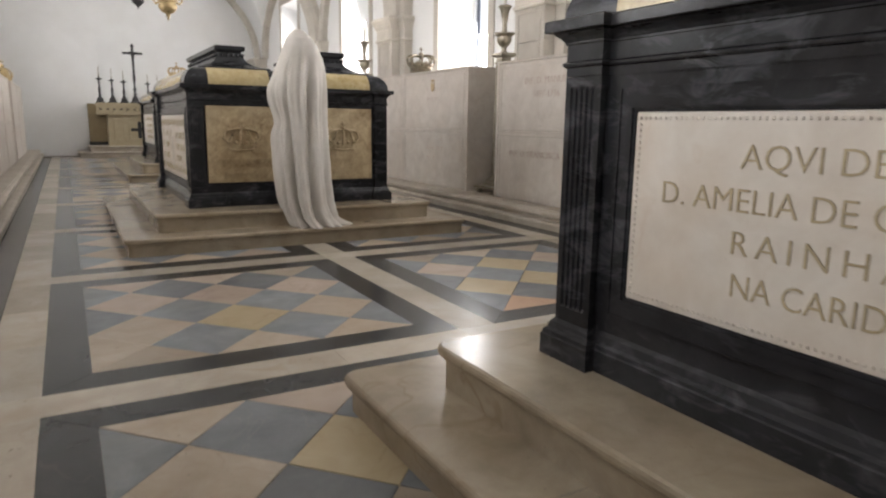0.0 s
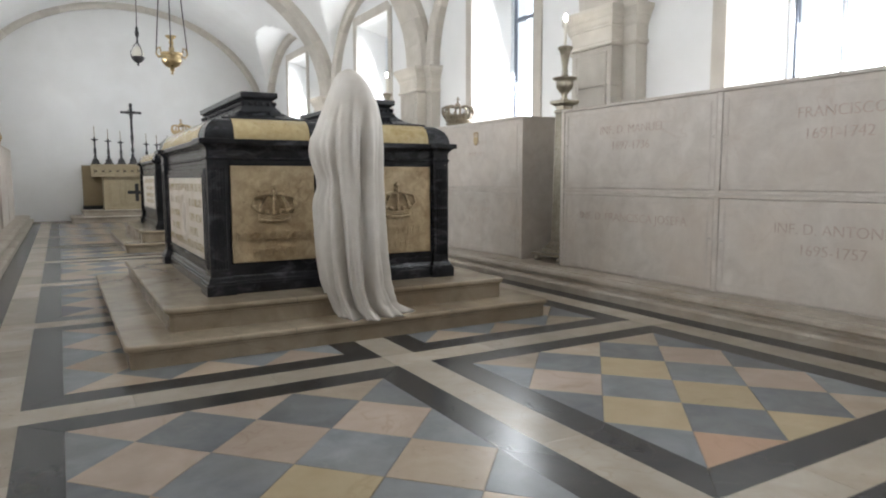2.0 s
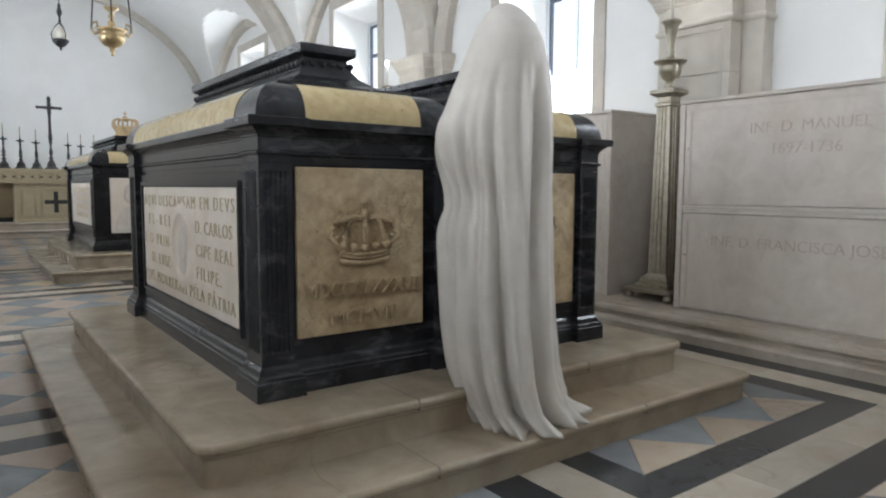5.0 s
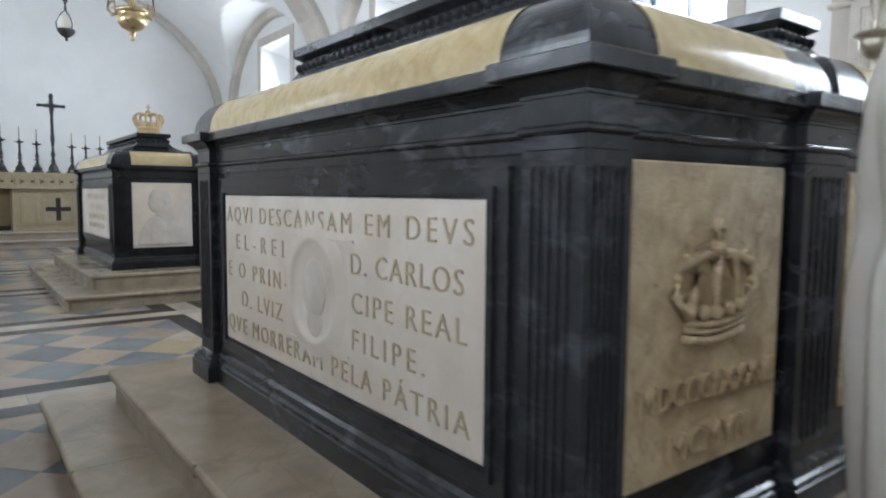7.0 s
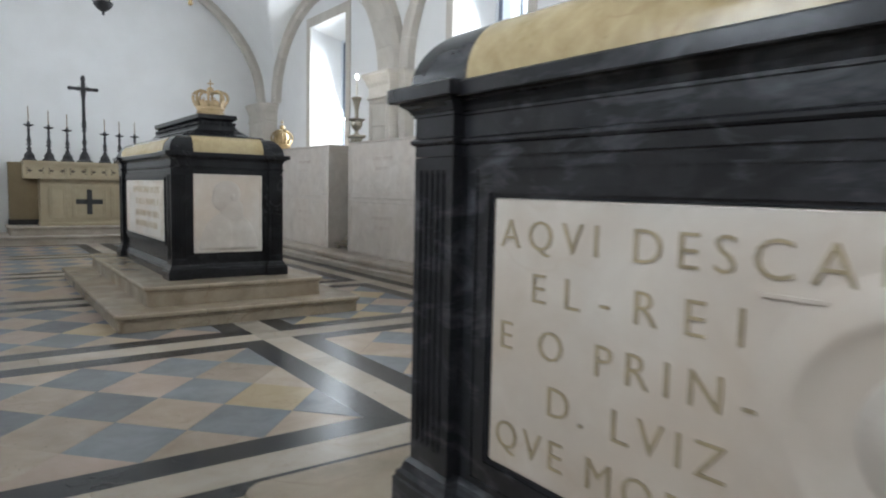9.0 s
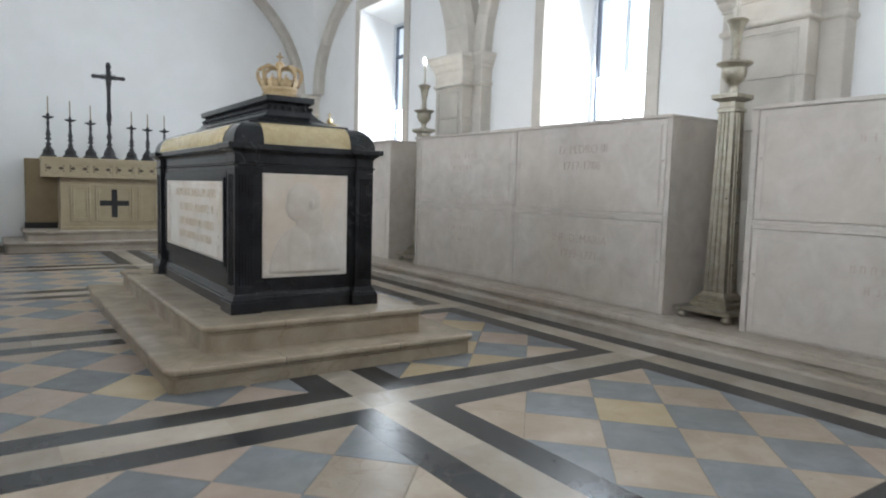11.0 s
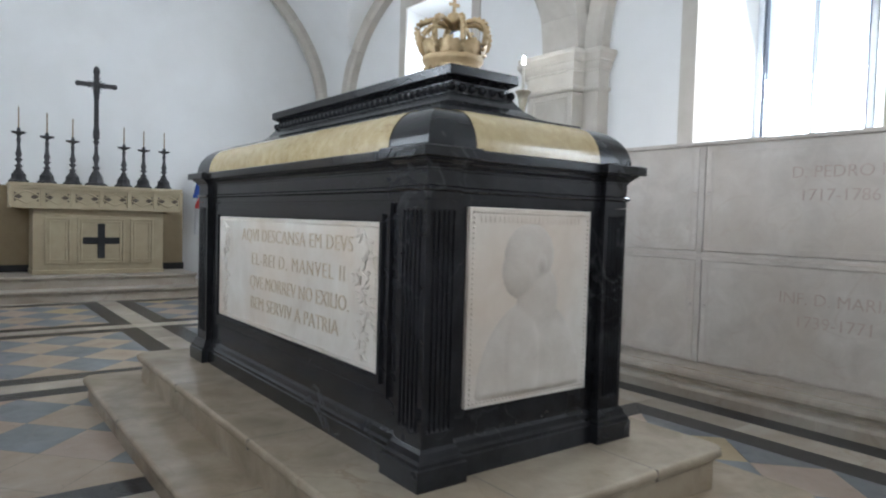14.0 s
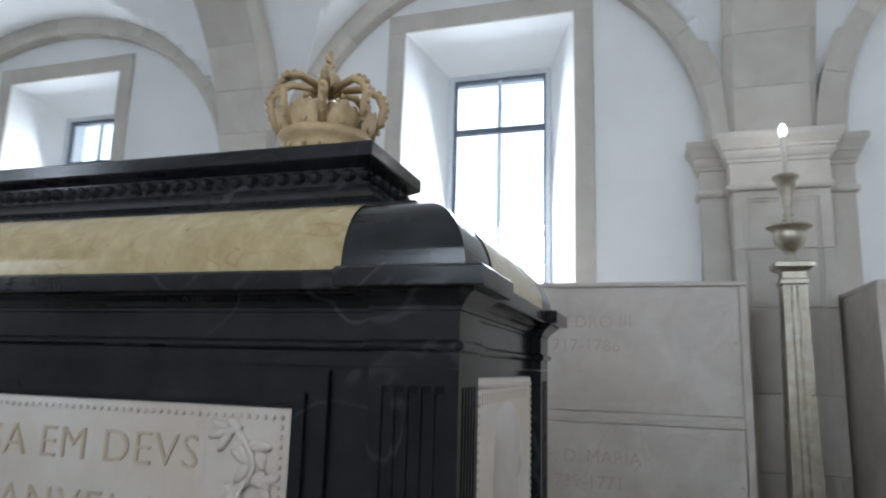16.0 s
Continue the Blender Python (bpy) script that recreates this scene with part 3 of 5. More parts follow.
# ---- stepped plinths ----
def rounded_step(bm, x0, x1, y0, y1, z0, z1, nose=0.036, rad=0.09):
    prof = [(-nose, z0), (-nose, z1 - 0.072), (-nose * 0.8, z1 - 0.066), (-nose * 0.8, z1 - 0.052), (-nose * 0.35, z1 - 0.046), (-0.004, z1 - 0.041), (0.0, z1 - 0.030), (0.0, z1 - 0.016), (-0.005, z1 - 0.006), (-0.016, z1)]
    rings = []
    for o, z in prof:
        ring = []
        for cx, cy, a0 in ((x1 - rad, y1 - rad, 0), (x0 + rad, y1 - rad, 90), (x0 + rad, y0 + rad, 180), (x1 - rad, y0 + rad, 270)):
            for i in range(5):
                a = radians(a0 + i * 22.5)
                ring.append((cx + (rad + o) * math.cos(a), cy + (rad + o) * math.sin(a), z))
        rings.append(ring)
    return faces_from(bm, rings, True, (True, True))


def plinth(x0, x1, y0, y1, z1=0.172, z2=0.362, inx=0.31, iny=0.31):
    cx, cy = (x0 + x1) / 2, (y0 + y1) / 2
    p = thing("stepped_plinth", (cx, cy, 0), "two-step plinth of worn cream marble on the tiled floor", "plinth", "tomb plinths")
    hx, hy = (x1 - x0) / 2, (y1 - y0) / 2
    for nm, ax, ay, za, zb in (("lower_step", hx, hy, 0, z1), ("upper_step", hx - inx, hy - iny, z1, z2)):
        st = part(nm, rounded_step(bmesh.new(), -ax, ax, -ay, ay, za, zb), STEP, p)
        n = max(2, round(2 * ay / 1.45))
        for i in range(1, n):
            yy = -ay + 2 * ay * i / n + 0.1
            part("joint", boxed(-ax - 0.0005, ax + 0.0005, yy - 0.0018, yy + 0.0018, zb - 0.05, zb + 0.0006), MORTAR, st, "dark joint between the slabs")
        for xx in (-ax * 0.35, ax * 0.4):
            part("joint", boxed(xx - 0.0018, xx + 0.0018, -ay - 0.0005, ay + 0.0005, zb - 0.05, zb + 0.0006), MORTAR, st)
    return p


# ---- black marble tombs ----
def curved_band(axis, a0, a1, edge, sgn, z0, r_in, r_up, out, thick=0.0):
    """A quarter-round strip: along axis from a0 to a1, from the edge inward and upward."""
    n = 20
    rows = []
    for i in range(n + 1):
        t = math.pi / 2 * i / n
        o = edge - sgn * (r_in * (1 - math.cos(t)) - out * math.cos(t))
        rows.append((o, z0 + (r_up + out) * math.sin(t)))
    bm = bmesh.new()
    rings = [[(a, o, z) if axis == "x" else (o, a, z) for o, z in rows] for a in (a0, a1)]
    faces_from(bm, rings, False)
    bmesh.ops.recalc_face_normals(bm, faces=bm.faces)
    return bm


def tomb_lid(parent, x0, x1, y0, y1, z, black):
    """Quarter-round yellow marble bands between black straps, with a stepped black cap."""
    quarter = [(-0.03 - 0.165 * (1 - math.cos(math.pi / 2 * i / 20)), z + 0.178 * math.sin(math.pi / 2 * i / 20)) for i in range(21)]
    cap = [(-0.205, 0.180), (-0.21, 0.196), (-0.23, 0.200), (-0.30, 0.212), (-0.36, 0.235), (-0.41, 0.27), (-0.445, 0.315), (-0.465, 0.36), (-0.468, 0.375), (-0.452, 0.385), (-0.435, 0.395), (-0.43, 0.40), (-0.43, 0.44), (-0.436, 0.445)]
    lid = part("lid", ring_moulding(quarter + [(o, z + h) for o, h in cap], x0, x1, y0, y1), black, parent)
    for p in lid.data.polygons:
        p.use_smooth = False
    sx, sy = 0.27, 0.31
    for sgn, edge in ((-1, y0 + 0.03), (1, y1 - 0.03)):
        part("yellow_band", curved_band("x", x0 + sx, x1 - sx, edge, sgn, z, 0.165, 0.178, 0.003), YELLOW, lid, "polished yellow marble band", True)
    for sgn, edge in ((-1, x0 + 0.03), (1, x1 - 0.03)):
        part("yellow_band", curved_band("y", y0 + sy, y1 - sy, edge, sgn, z, 0.165, 0.178, 0.003), YELLOW, lid, "polished yellow marble band", True)
    bm = bmesh.new()
    cx0, cx1, cy0, cy1 = x0 + 0.455, x1 - 0.455, y0 + 0.455, y1 - 0.455
    n = int((cy1 - cy0) / 0.055)
    for i in range(n + 1):
        yy = cy0 + (cy1 - cy0) * i / n
        for xx in (cx0, cx1):
            ball(bm, (xx, yy, z + 0.345), 0.021, 6)
    m = max(2, int((cx1 - cx0) / 0.055))
    for i in range(m + 1):
        xx = cx0 + (cx1 - cx0) * i / m
        for yy in (cy0, cy1):
            ball(bm, (xx, yy, z + 0.345), 0.021, 6)
    tagged(part("carved_beading", bm, black, lid), kind="stuff")
    return lid


def fluted_pier(x0, x1, y0, y1, z0, z1):
    """A corner pier with flutes cut into all four faces."""
    def side(a, b, n=5):
        w = b - a
        pts = [a]
        pad, fl = w * 0.13, w * 0.74 / n
        for i in range(n):
            s = a + pad + i * fl
            pts += [s + fl * 0.12, s + fl * 0.22, s + fl * 0.78, s + fl * 0.88]
        return pts
    d = 0.008

    def full(depth):
        fx, fy = side(x0, x1), side(y0, y1)
        dep = lambda i: depth if i and (i - 1) % 4 in (1, 2) else 0
        r = [(v, y0 + dep(i)) for i, v in enumerate(fx)] + [(x1 - dep(i), v) for i, v in enumerate(fy)]
        r += [(x0 + x1 - v, y1 - dep(i)) for i, v in enumerate(fx)] + [(x0 + dep(i), y0 + y1 - v) for i, v in enumerate(fy)]
        return r
    rings = [[(x, y, z) for x, y in full(dd)] for z, dd in ((z0, 0), (z0 + 0.06, 0), (z0 + 0.075, d), (z1 - 0.05, d), (z1 - 0.035, 0), (z1, 0))]
    return faces_from(bmesh.new(), rings, True, (True, True))


BASE = [(0.0, 0.0), (0.0, 0.085), (-0.006, 0.09), (-0.008, 0.105), (-0.02, 0.115), (-0.028, 0.14), (-0.04, 0.155)]
ENTAB = [(-0.042, 0.0), (-0.042, 0.032), (-0.036, 0.035), (-0.030, 0.041), (-0.030, 0.049), (-0.037, 0.054), (-0.042, 0.057), (-0.042, 0.116), (-0.036, 0.118), (-0.036, 0.126), (-0.032, 0.129), (-0.024, 0.140), (-0.010, 0.151), (-0.004, 0.155), (-0.004, 0.160), (0.019, 0.161), (0.023, 0.164), (0.023, 0.200), (0.018, 0.205)]


def tomb(x0, x1, y0, y1, z0, z_top, halves, ends, sides, label, end_mat, black=BLACK):
    """halves: x ranges of the lids. ends: (x0, x1, z0, z1) of panels in the short faces; sides: (y0, y1, z0, z1) in the long faces."""
    t = thing("royal_tomb", (0, 0, z0), label, "tomb", "black marble tombs")
    zt = z_top - z0
    i = 0.085
    part("body", boxed(x0 + i, x1 - i, y0 + i, y1 - i, 0, zt + 0.1), black, t)
    part("base_moulding", ring_moulding([(o - 0.045, z) for o, z in BASE], x0, x1, y0, y1), black, t)
    part("entablature", ring_moulding([(o - 0.035, z + zt) for o, z in ENTAB], x0, x1, y0, y1), black, t)
    px, py = 0.245, 0.28
    spots = [(x0, x0 + px, y) for y in (0, 1)] + [(x1 - px, x1, y) for y in (0, 1)]
    if len(halves) > 1:
        xm = halves[0][1]
        spots += [(xm - 0.19, xm + 0.19, y) for y in (0, 1)]
    for a, b, y in spots:
        ya, yb = (y0, y0 + py) if y == 0 else (y1 - py, y1)
        part("corner_pier", fluted_pier(a + 0.042, b - 0.042, ya + 0.042, yb - 0.042, 0.15, zt), black, t, "fluted black marble pier")
        part("pier_base", ring_moulding(BASE, a, b, ya, yb), black, t)
        part("pier_capital", ring_moulding([(o, z + zt + 0.002) for o, z in ENTAB], a, b, ya, yb), black, t)
    zl = zt + 0.207
    for a, b in halves:
        tomb_lid(t, a, b, y0, y1, zl, black)
    made = {}
    for n, (a, b, za, zb) in enumerate(ends):
        za, zb = za - z0, zb - z0
        made["end%d" % n] = part("end_panel", boxed(a, b, y0 + 0.065, y0 + 0.12, za, zb, bevel=0.006), end_mat, t, "ochre stone panel with a carved crown" if end_mat is OCHRE else "white marble panel with a plain bust in low relief")
        part("end_panel", boxed(a, b, y1 - 0.12, y1 - 0.065, za, zb, bevel=0.006), end_mat, t)
    for a, b, za, zb in sides:
        za, zb = za - z0, zb - z0
        made["side"] = part("side_panel", boxed(x0 + 0.068, x0 + 0.13, a, b, za, zb, bevel=0.006), WHITE, t, "white marble inscription panel")
        part("side_panel", boxed(x1 - 0.13, x1 - 0.068, a, b, za, zb, bevel=0.006), WHITE, t)
        # moulded black frame round the inscription
        for o0, o1, x_f in ((0.0, 0.012, 0.066), (0.012, 0.034, 0.057), (0.034, 0.078, 0.071), (0.078, 0.084, 0.066)):
            for e, sg in ((x0, 1), (x1, -1)):
                bm = bmesh.new()
                xa, xb = sorted((e + sg * x_f, e + sg * 0.1))
                box(bm, xa, xb, a - o1, b + o1, zb + o0, zb + o1)
                box(bm, xa, xb, a - o1, b + o1, za - o1, za - o0)
                box(bm, xa, xb, a - o1, a - o0, za - o0, zb + o0)
                box(bm, xa, xb, b + o0, b + o1, za - o0, zb + o0)
                part("panel_frame", bm, black, t)
    return t, made


def west_text(panel, x, y, z, body, size, width=0.0, gilt=LETTER):
    return letters_on(panel, body, size * 1.12, pose(x, y, z, 90, 0, -90), gilt, width)


def bead_border(panel, axis, fixed, a, b, za, zb, inset=0.022, step=0.022):
    """A string of small carved beads round a panel."""
    bm = bmesh.new()
    pts = []
    n = int((b - a) / step)
    for i in range(n + 1):
        v = a + inset + (b - a - 2 * inset) * i / n
        pts += [(v, za + inset), (v, zb - inset)]
    m = int((zb - za) / step)
    for i in range(m + 1):
        v = za + inset + (zb - za - 2 * inset) * i / m
        pts += [(a + inset, v), (b - inset, v)]
    for u, z in pts:
        p = (u, fixed, z) if axis == "x" else (fixed, u, z)
        ball(bm, p, 0.006, 6)
    tagged(part("bead_border", bm, WHITE, panel, "carved bead border"), kind="stuff")


def crown_relief(panel, cx, y, zc, s):
    """A crown in low relief: band, arches, pearls, orb and cross."""
    bm = bmesh.new()

    def flat(points, r):
        tube([(cx + s * u, y, zc + 0.92 * s * v) for u, v in points], r * s * 0.95, 6, bm)
    for v, r in ((-0.46, 0.055), (-0.36, 0.035), (-0.28, 0.05)):
        flat([(-0.52 + 1.04 * i / 8, v - 0.07 * (1 - ((i - 4) / 4) ** 2)) for i in range(9)], r)
    for k in (-1, 1):
        for wv in (0.62, 0.32):
            flat([(k * 0.48, -0.25), (k * (wv + 0.10), 0.02), (k * wv, 0.30), (k * 0.22, 0.42), (0.03 * k, 0.38)], 0.06)
    flat([(0, -0.28), (0, 0.0), (0, 0.38)], 0.06)
    for i in range(-2, 3):
        ball(bm, (cx + s * 0.23 * i, y, zc + 0.92 * s * (-0.16 - 0.06 * (1 - (i / 2) ** 2))), 0.085 * s, 8)
    for k in (-1, 1):
        for i in range(5):
            ball(bm, (cx + s * k * (0.70 - 0.07 * abs(i - 1.5)), y, zc + 0.92 * s * (0.0 + 0.1 * i)), 0.045 * s, 6)
    ball(bm, (cx, y, zc + 0.92 * s * 0.48), 0.09 * s, 8)
    box(bm, cx - 0.03 * s, cx + 0.03 * s, y - 0.03 * s, y + 0.01, zc + 0.92 * s * 0.55, zc + 0.92 * s * 0.80)
    box(bm, cx - 0.10 * s, cx + 0.10 * s, y - 0.03 * s, y + 0.01, zc + 0.92 * s * 0.66, zc + 0.92 * s * 0.72)
    part("crown_relief", bm, OCHRE, panel, "crown carved in relief", True)


def bust_relief(panel, cx, y, z0, h):
    """A plain bust-shaped swelling in the panel."""
    bm = bmesh.new()
    n, m = 66, 80
    grid = []

    def swell(u, v, cu, cv, ru, rv, depth):
        return depth * math.sqrt(max(0.0, 1 - ((u - cu) / ru) ** 2 - ((v - cv) / rv) ** 2))
    for j in range(m + 1):
        row = []
        for i in range(n + 1):
            u, v = -0.33 + 0.66 * i / n, h * j / m
            head = max(swell(u, v, -0.025, 0.62, 0.150, 0.140, 0.030), swell(u, v, -0.075, 0.555, 0.110, 0.125, 0.029))
            ear = swell(u, v, 0.035, 0.58, 0.02, 0.035, 0.010)
            neck = swell(u, v, 0.03, 0.43, 0.13, 0.15, 0.024)
            chest = swell(u, v, 0.0, 0.0, 0.325, 0.43, 0.026) + swell(u, v, -0.07, 0.16, 0.10, 0.24, 0.006)
            d = max(head, neck, chest * min(1.0, v / 0.03)) + ear
            row.append(bm.verts.new((cx + u, y + 0.004 - d, z0 + v)))
        grid.append(row)
    for a, b in zip(grid, grid[1:]):
        for i in range(n):
            bm.faces.new((a[i], a[i + 1], b[i + 1], b[i]))
    part("bust_relief", bm, RELIEF, panel, "plain bust carved in marble, greyed for patina and shade", True)


# tomb with two coffins
BX0, BX1, BY0, BY1 = 1.173, 3.555, 7.613, 10.44
plinth(0.484, 4.245, 6.925, 11.13)
TB, mb = tomb(BX0, BX1, BY0, BY1, 0.362, 1.465, [(BX0, 2.364), (2.364, BX1)], [(1.405, 2.137, 0.622, 1.45), (2.592, 3.322, 0.622, 1.45)], [(8.01, 10.043, 0.627, 1.352)],
              "double black marble tomb with ochre crown panels and yellow marble lid", OCHRE, CLOUDY)
ps = mb["side"]
xw = BX0 + 0.068 - 0.001
zB = 0.362
for body, y, z, w in (("AQVI DESCANSAM EM DEVS", 9.035, 1.256, 1.95), ("EL-REI", 9.604, 1.124, 0.56), ("D. CARLOS", 8.42, 1.115, 0.635), ("E O PRIN-", 9.645, 0.986, 0.71),
                      ("CIPE REAL", 8.41, 0.978, 0.645), ("D. LVIZ", 9.58, 0.850, 0.476), ("FILIPE.", 8.51, 0.845, 0.44), ("QVE MORRERAM PELA PÁTRIA", 9.04, 0.716, 1.94)):
    west_text(ps, xw, y, z - zB, body, 0.098, w)
bm = bmesh.new()
rings = []
for r, o in ((1.34, -0.001), (1.20, 0.004), (1.08, 0.010), (1.0, 0.013), (0.96, 0.0125), (0.91, 0.007), (0.86, 0.002), (0.6, 0.001), (0.05, 0.001)):
    rings.append([(xw - o, 9.035 + 0.20 * r * math.cos(a), 0.985 - zB + 0.21 * r * math.sin(a)) for a in [2 * math.pi * k / 40 for k in range(40)]])
faces_from(bm, rings, True, (False, True))
bmesh.ops.recalc_face_normals(bm, faces=bm.faces)
for ya, yb, zz in ((9.30, 9.18, 1.195), (8.90, 8.72, 1.195), (9.30, 9.18, 0.775), (8.90, 8.76, 0.775)):
    part("carved_line", boxed(xw - 0.005, xw + 0.004, yb, ya, zz - zB - 0.004, zz - zB + 0.004), WHITE, ps)
md = part("medallion", bm, WHITE, ps, "oval white marble medallion", True)
bm = bmesh.new()
for yy, zz, ry, rz, dp in ((9.03, 0.995, 0.095, 0.120, 0.012), (9.05, 0.985, 0.060, 0.075, 0.017), (9.03, 0.865, 0.065, 0.060, 0.008)):
    bmesh.ops.create_uvsphere(bm, u_segments=20, v_segments=12, radius=1, matrix=Matrix.Translation((xw - 0.001, yy, zz - zB)) @ Matrix.Diagonal((dp, ry, rz, 1)))
part("relief", bm, RELIEF, md, "plain head carved in low relief", True)
for key, cx in (("end0", 1.771), ("end1", 2.957)):
    crown_relief(mb[key], cx, BY0 + 0.056, 1.105 - zB, 0.27)
for body, z, w in (("MDCCCLXXXVII", 0.845, 0.65), ("MCMVIII", 0.70, 0.38)):
    letters_on(mb["end0"], body, 0.105, pose(1.771, BY0 + 0.063, z - zB, 90, 0, 0), OCHRE, w, 0.014)
    bm = bmesh.new()
    n = int(w / 0.055)
    for i in range(n):
        box(bm, 2.957 - w / 2 + i * 0.055, 2.957 - w / 2 + i * 0.055 + 0.035, BY0 + 0.058, BY0 + 0.07, z - 0.03 - zB, z + 0.03 - zB)
    tagged(part("worn_lettering", bm, OCHRE, mb["end1"]), kind="stuff")

# tomb with the gilt crown
CX0, CX1, CY0, CY1 = 1.747, 3.040, 15.834, 18.79
plinth(1.125, 3.650, 15.165, 19.43, 0.17, 0.372)
TC, mc = tomb(CX0, CX1, CY0, CY1, 0.372, 1.508, [(CX0, CX1)], [(2.022, 2.765, 0.643, 1.488)], [(16.262, 18.361, 0.743, 1.414)],
              "black marble tomb with white panels and yellow marble lid", WHITE)
ps = mc["side"]
xw = CX0 + 0.068 - 0.001
for body, y, z, w in (("AQVI DESCANSA EM DEVS", 17.21, 1.302, 1.43), ("EL-REI D. MANVEL II", 17.16, 1.158, 1.18), ("QVE MORREV NO EXILIO.", 17.15, 1.018, 1.25), ("BEM SERVIV A PATRIA", 17.19, 0.890, 1.14)):
    west_text(ps, xw, y, z - 0.372, body, 0.098, w, WORN)
bead_border(ps, "y", CX0 + 0.067, 16.262, 18.361, 0.743 - 0.372, 1.414 - 0.372)
bead_border(mc["end0"], "x", CY0 + 0.064, 2.022, 2.765, 0.643 - 0.372, 1.488 - 0.372)
rnd = random.Random(4)
for yc, spread, count in ((16.385, 0.062, 110), (18.22, 0.045, 70)):
    bm = bmesh.new()
    stem = [(xw - 0.002, yc + spread * 0.6 * math.sin(i * 0.8), 0.41 + 0.58 * i / 16) for i in range(17)]
    tube(stem, 0.008, 6, bm)
    for i in range(count):
        p = stem[1 + i % 16]
        a = rnd.uniform(-1.0, 1.0) + (0 if i % 2 else math.pi)
        ln, off = rnd.uniform(0.022, 0.038), rnd.uniform(0.2, 1.0) * spread
        bmesh.ops.create_uvsphere(bm, u_segments=8, v_segments=5, radius=1, matrix=Matrix.Translation((p[0], p[1] + math.cos(a) * off, p[2] + math.sin(a) * off * 0.6)) @ Matrix.Rotation(a, 4, "X") @ Matrix.Diagonal((0.0055, ln * 0.85, 0.011, 1)))
    tagged(part("carved_branch", bm, WHITE, ps, "leafy branch carved in relief", True), kind="stuff")
bust_relief(mc["end0"], 2.395, CY0 + 0.064, 0.665 - 0.372, 0.80)
bm = bmesh.new()
for i in range(24):
    box(bm, 2.08 + i * 0.026, 2.08 + i * 0.026 + 0.016, CY0 + 0.062, CY0 + 0.07, 1.425 - 0.372, 1.452 - 0.372)
tagged(part("worn_lettering", bm, WHITE, mc["end0"]), kind="stuff")

# tomb beside the start of the walk
AX0, AX1, AY0, AY1 = 1.747, 3.040, -0.66, 2.27
plinth(1.09, 3.69, -1.30, 2.90)
TA, ma = tomb(AX0, AX1, AY0, AY1, 0.362, 1.475, [(AX0, AX1)], [(2.022, 2.765, 0.64, 1.47)], [(-0.24, 1.873, 0.682, 1.345)],
              "black marble tomb with a lettered white marble panel", WHITE, CLOUDY)
ps = ma["side"]
xw = AX0 + 0.068 - 0.001
bead_border(ps, "y", AX0 + 0.067, -0.24, 1.873, 0.682 - 0.362, 1.345 - 0.362)
for body, y, z, w in (("AQVI DES", 1.21, 1.208, 0.47), ("D. AMELIA DE O", 1.355, 1.078, 0.75), ("RAINHA", 1.20, 0.950, 0.50), ("NA CARID", 1.215, 0.821, 0.45)):
    west_text(ps, xw, y, z - 0.362, body, 0.094, w)

# ---- veiled statue ----
# folds of the veil: bearing in degrees, depth, half width, height at which it dies out, drift towards the hem
FOLDS = [(20, 0.14, 13, 1.60, 5), (58, 0.18, 12, 1.65, -6), (98, 0.14, 13, 1.55, 5), (136, 0.17, 11, 1.6, -5), (163, 0.11, 8, 1.25, 9),
         (183, 0.19, 7, 1.55, -8), (202, 0.08, 6, 1.70, 7), (216, 0.11, 5, 1.45, -6), (230, 0.25, 6, 1.68, 8), (245, 0.09, 5, 1.30, -7), (259, 0.17, 6, 1.76, 11),
         (278, 0.31, 8, 1.68, -5), (303, 0.11, 7, 1.45, 8), (322, 0.17, 9, 1.65, -6), (350, 0.13, 11, 1.6, 5)]


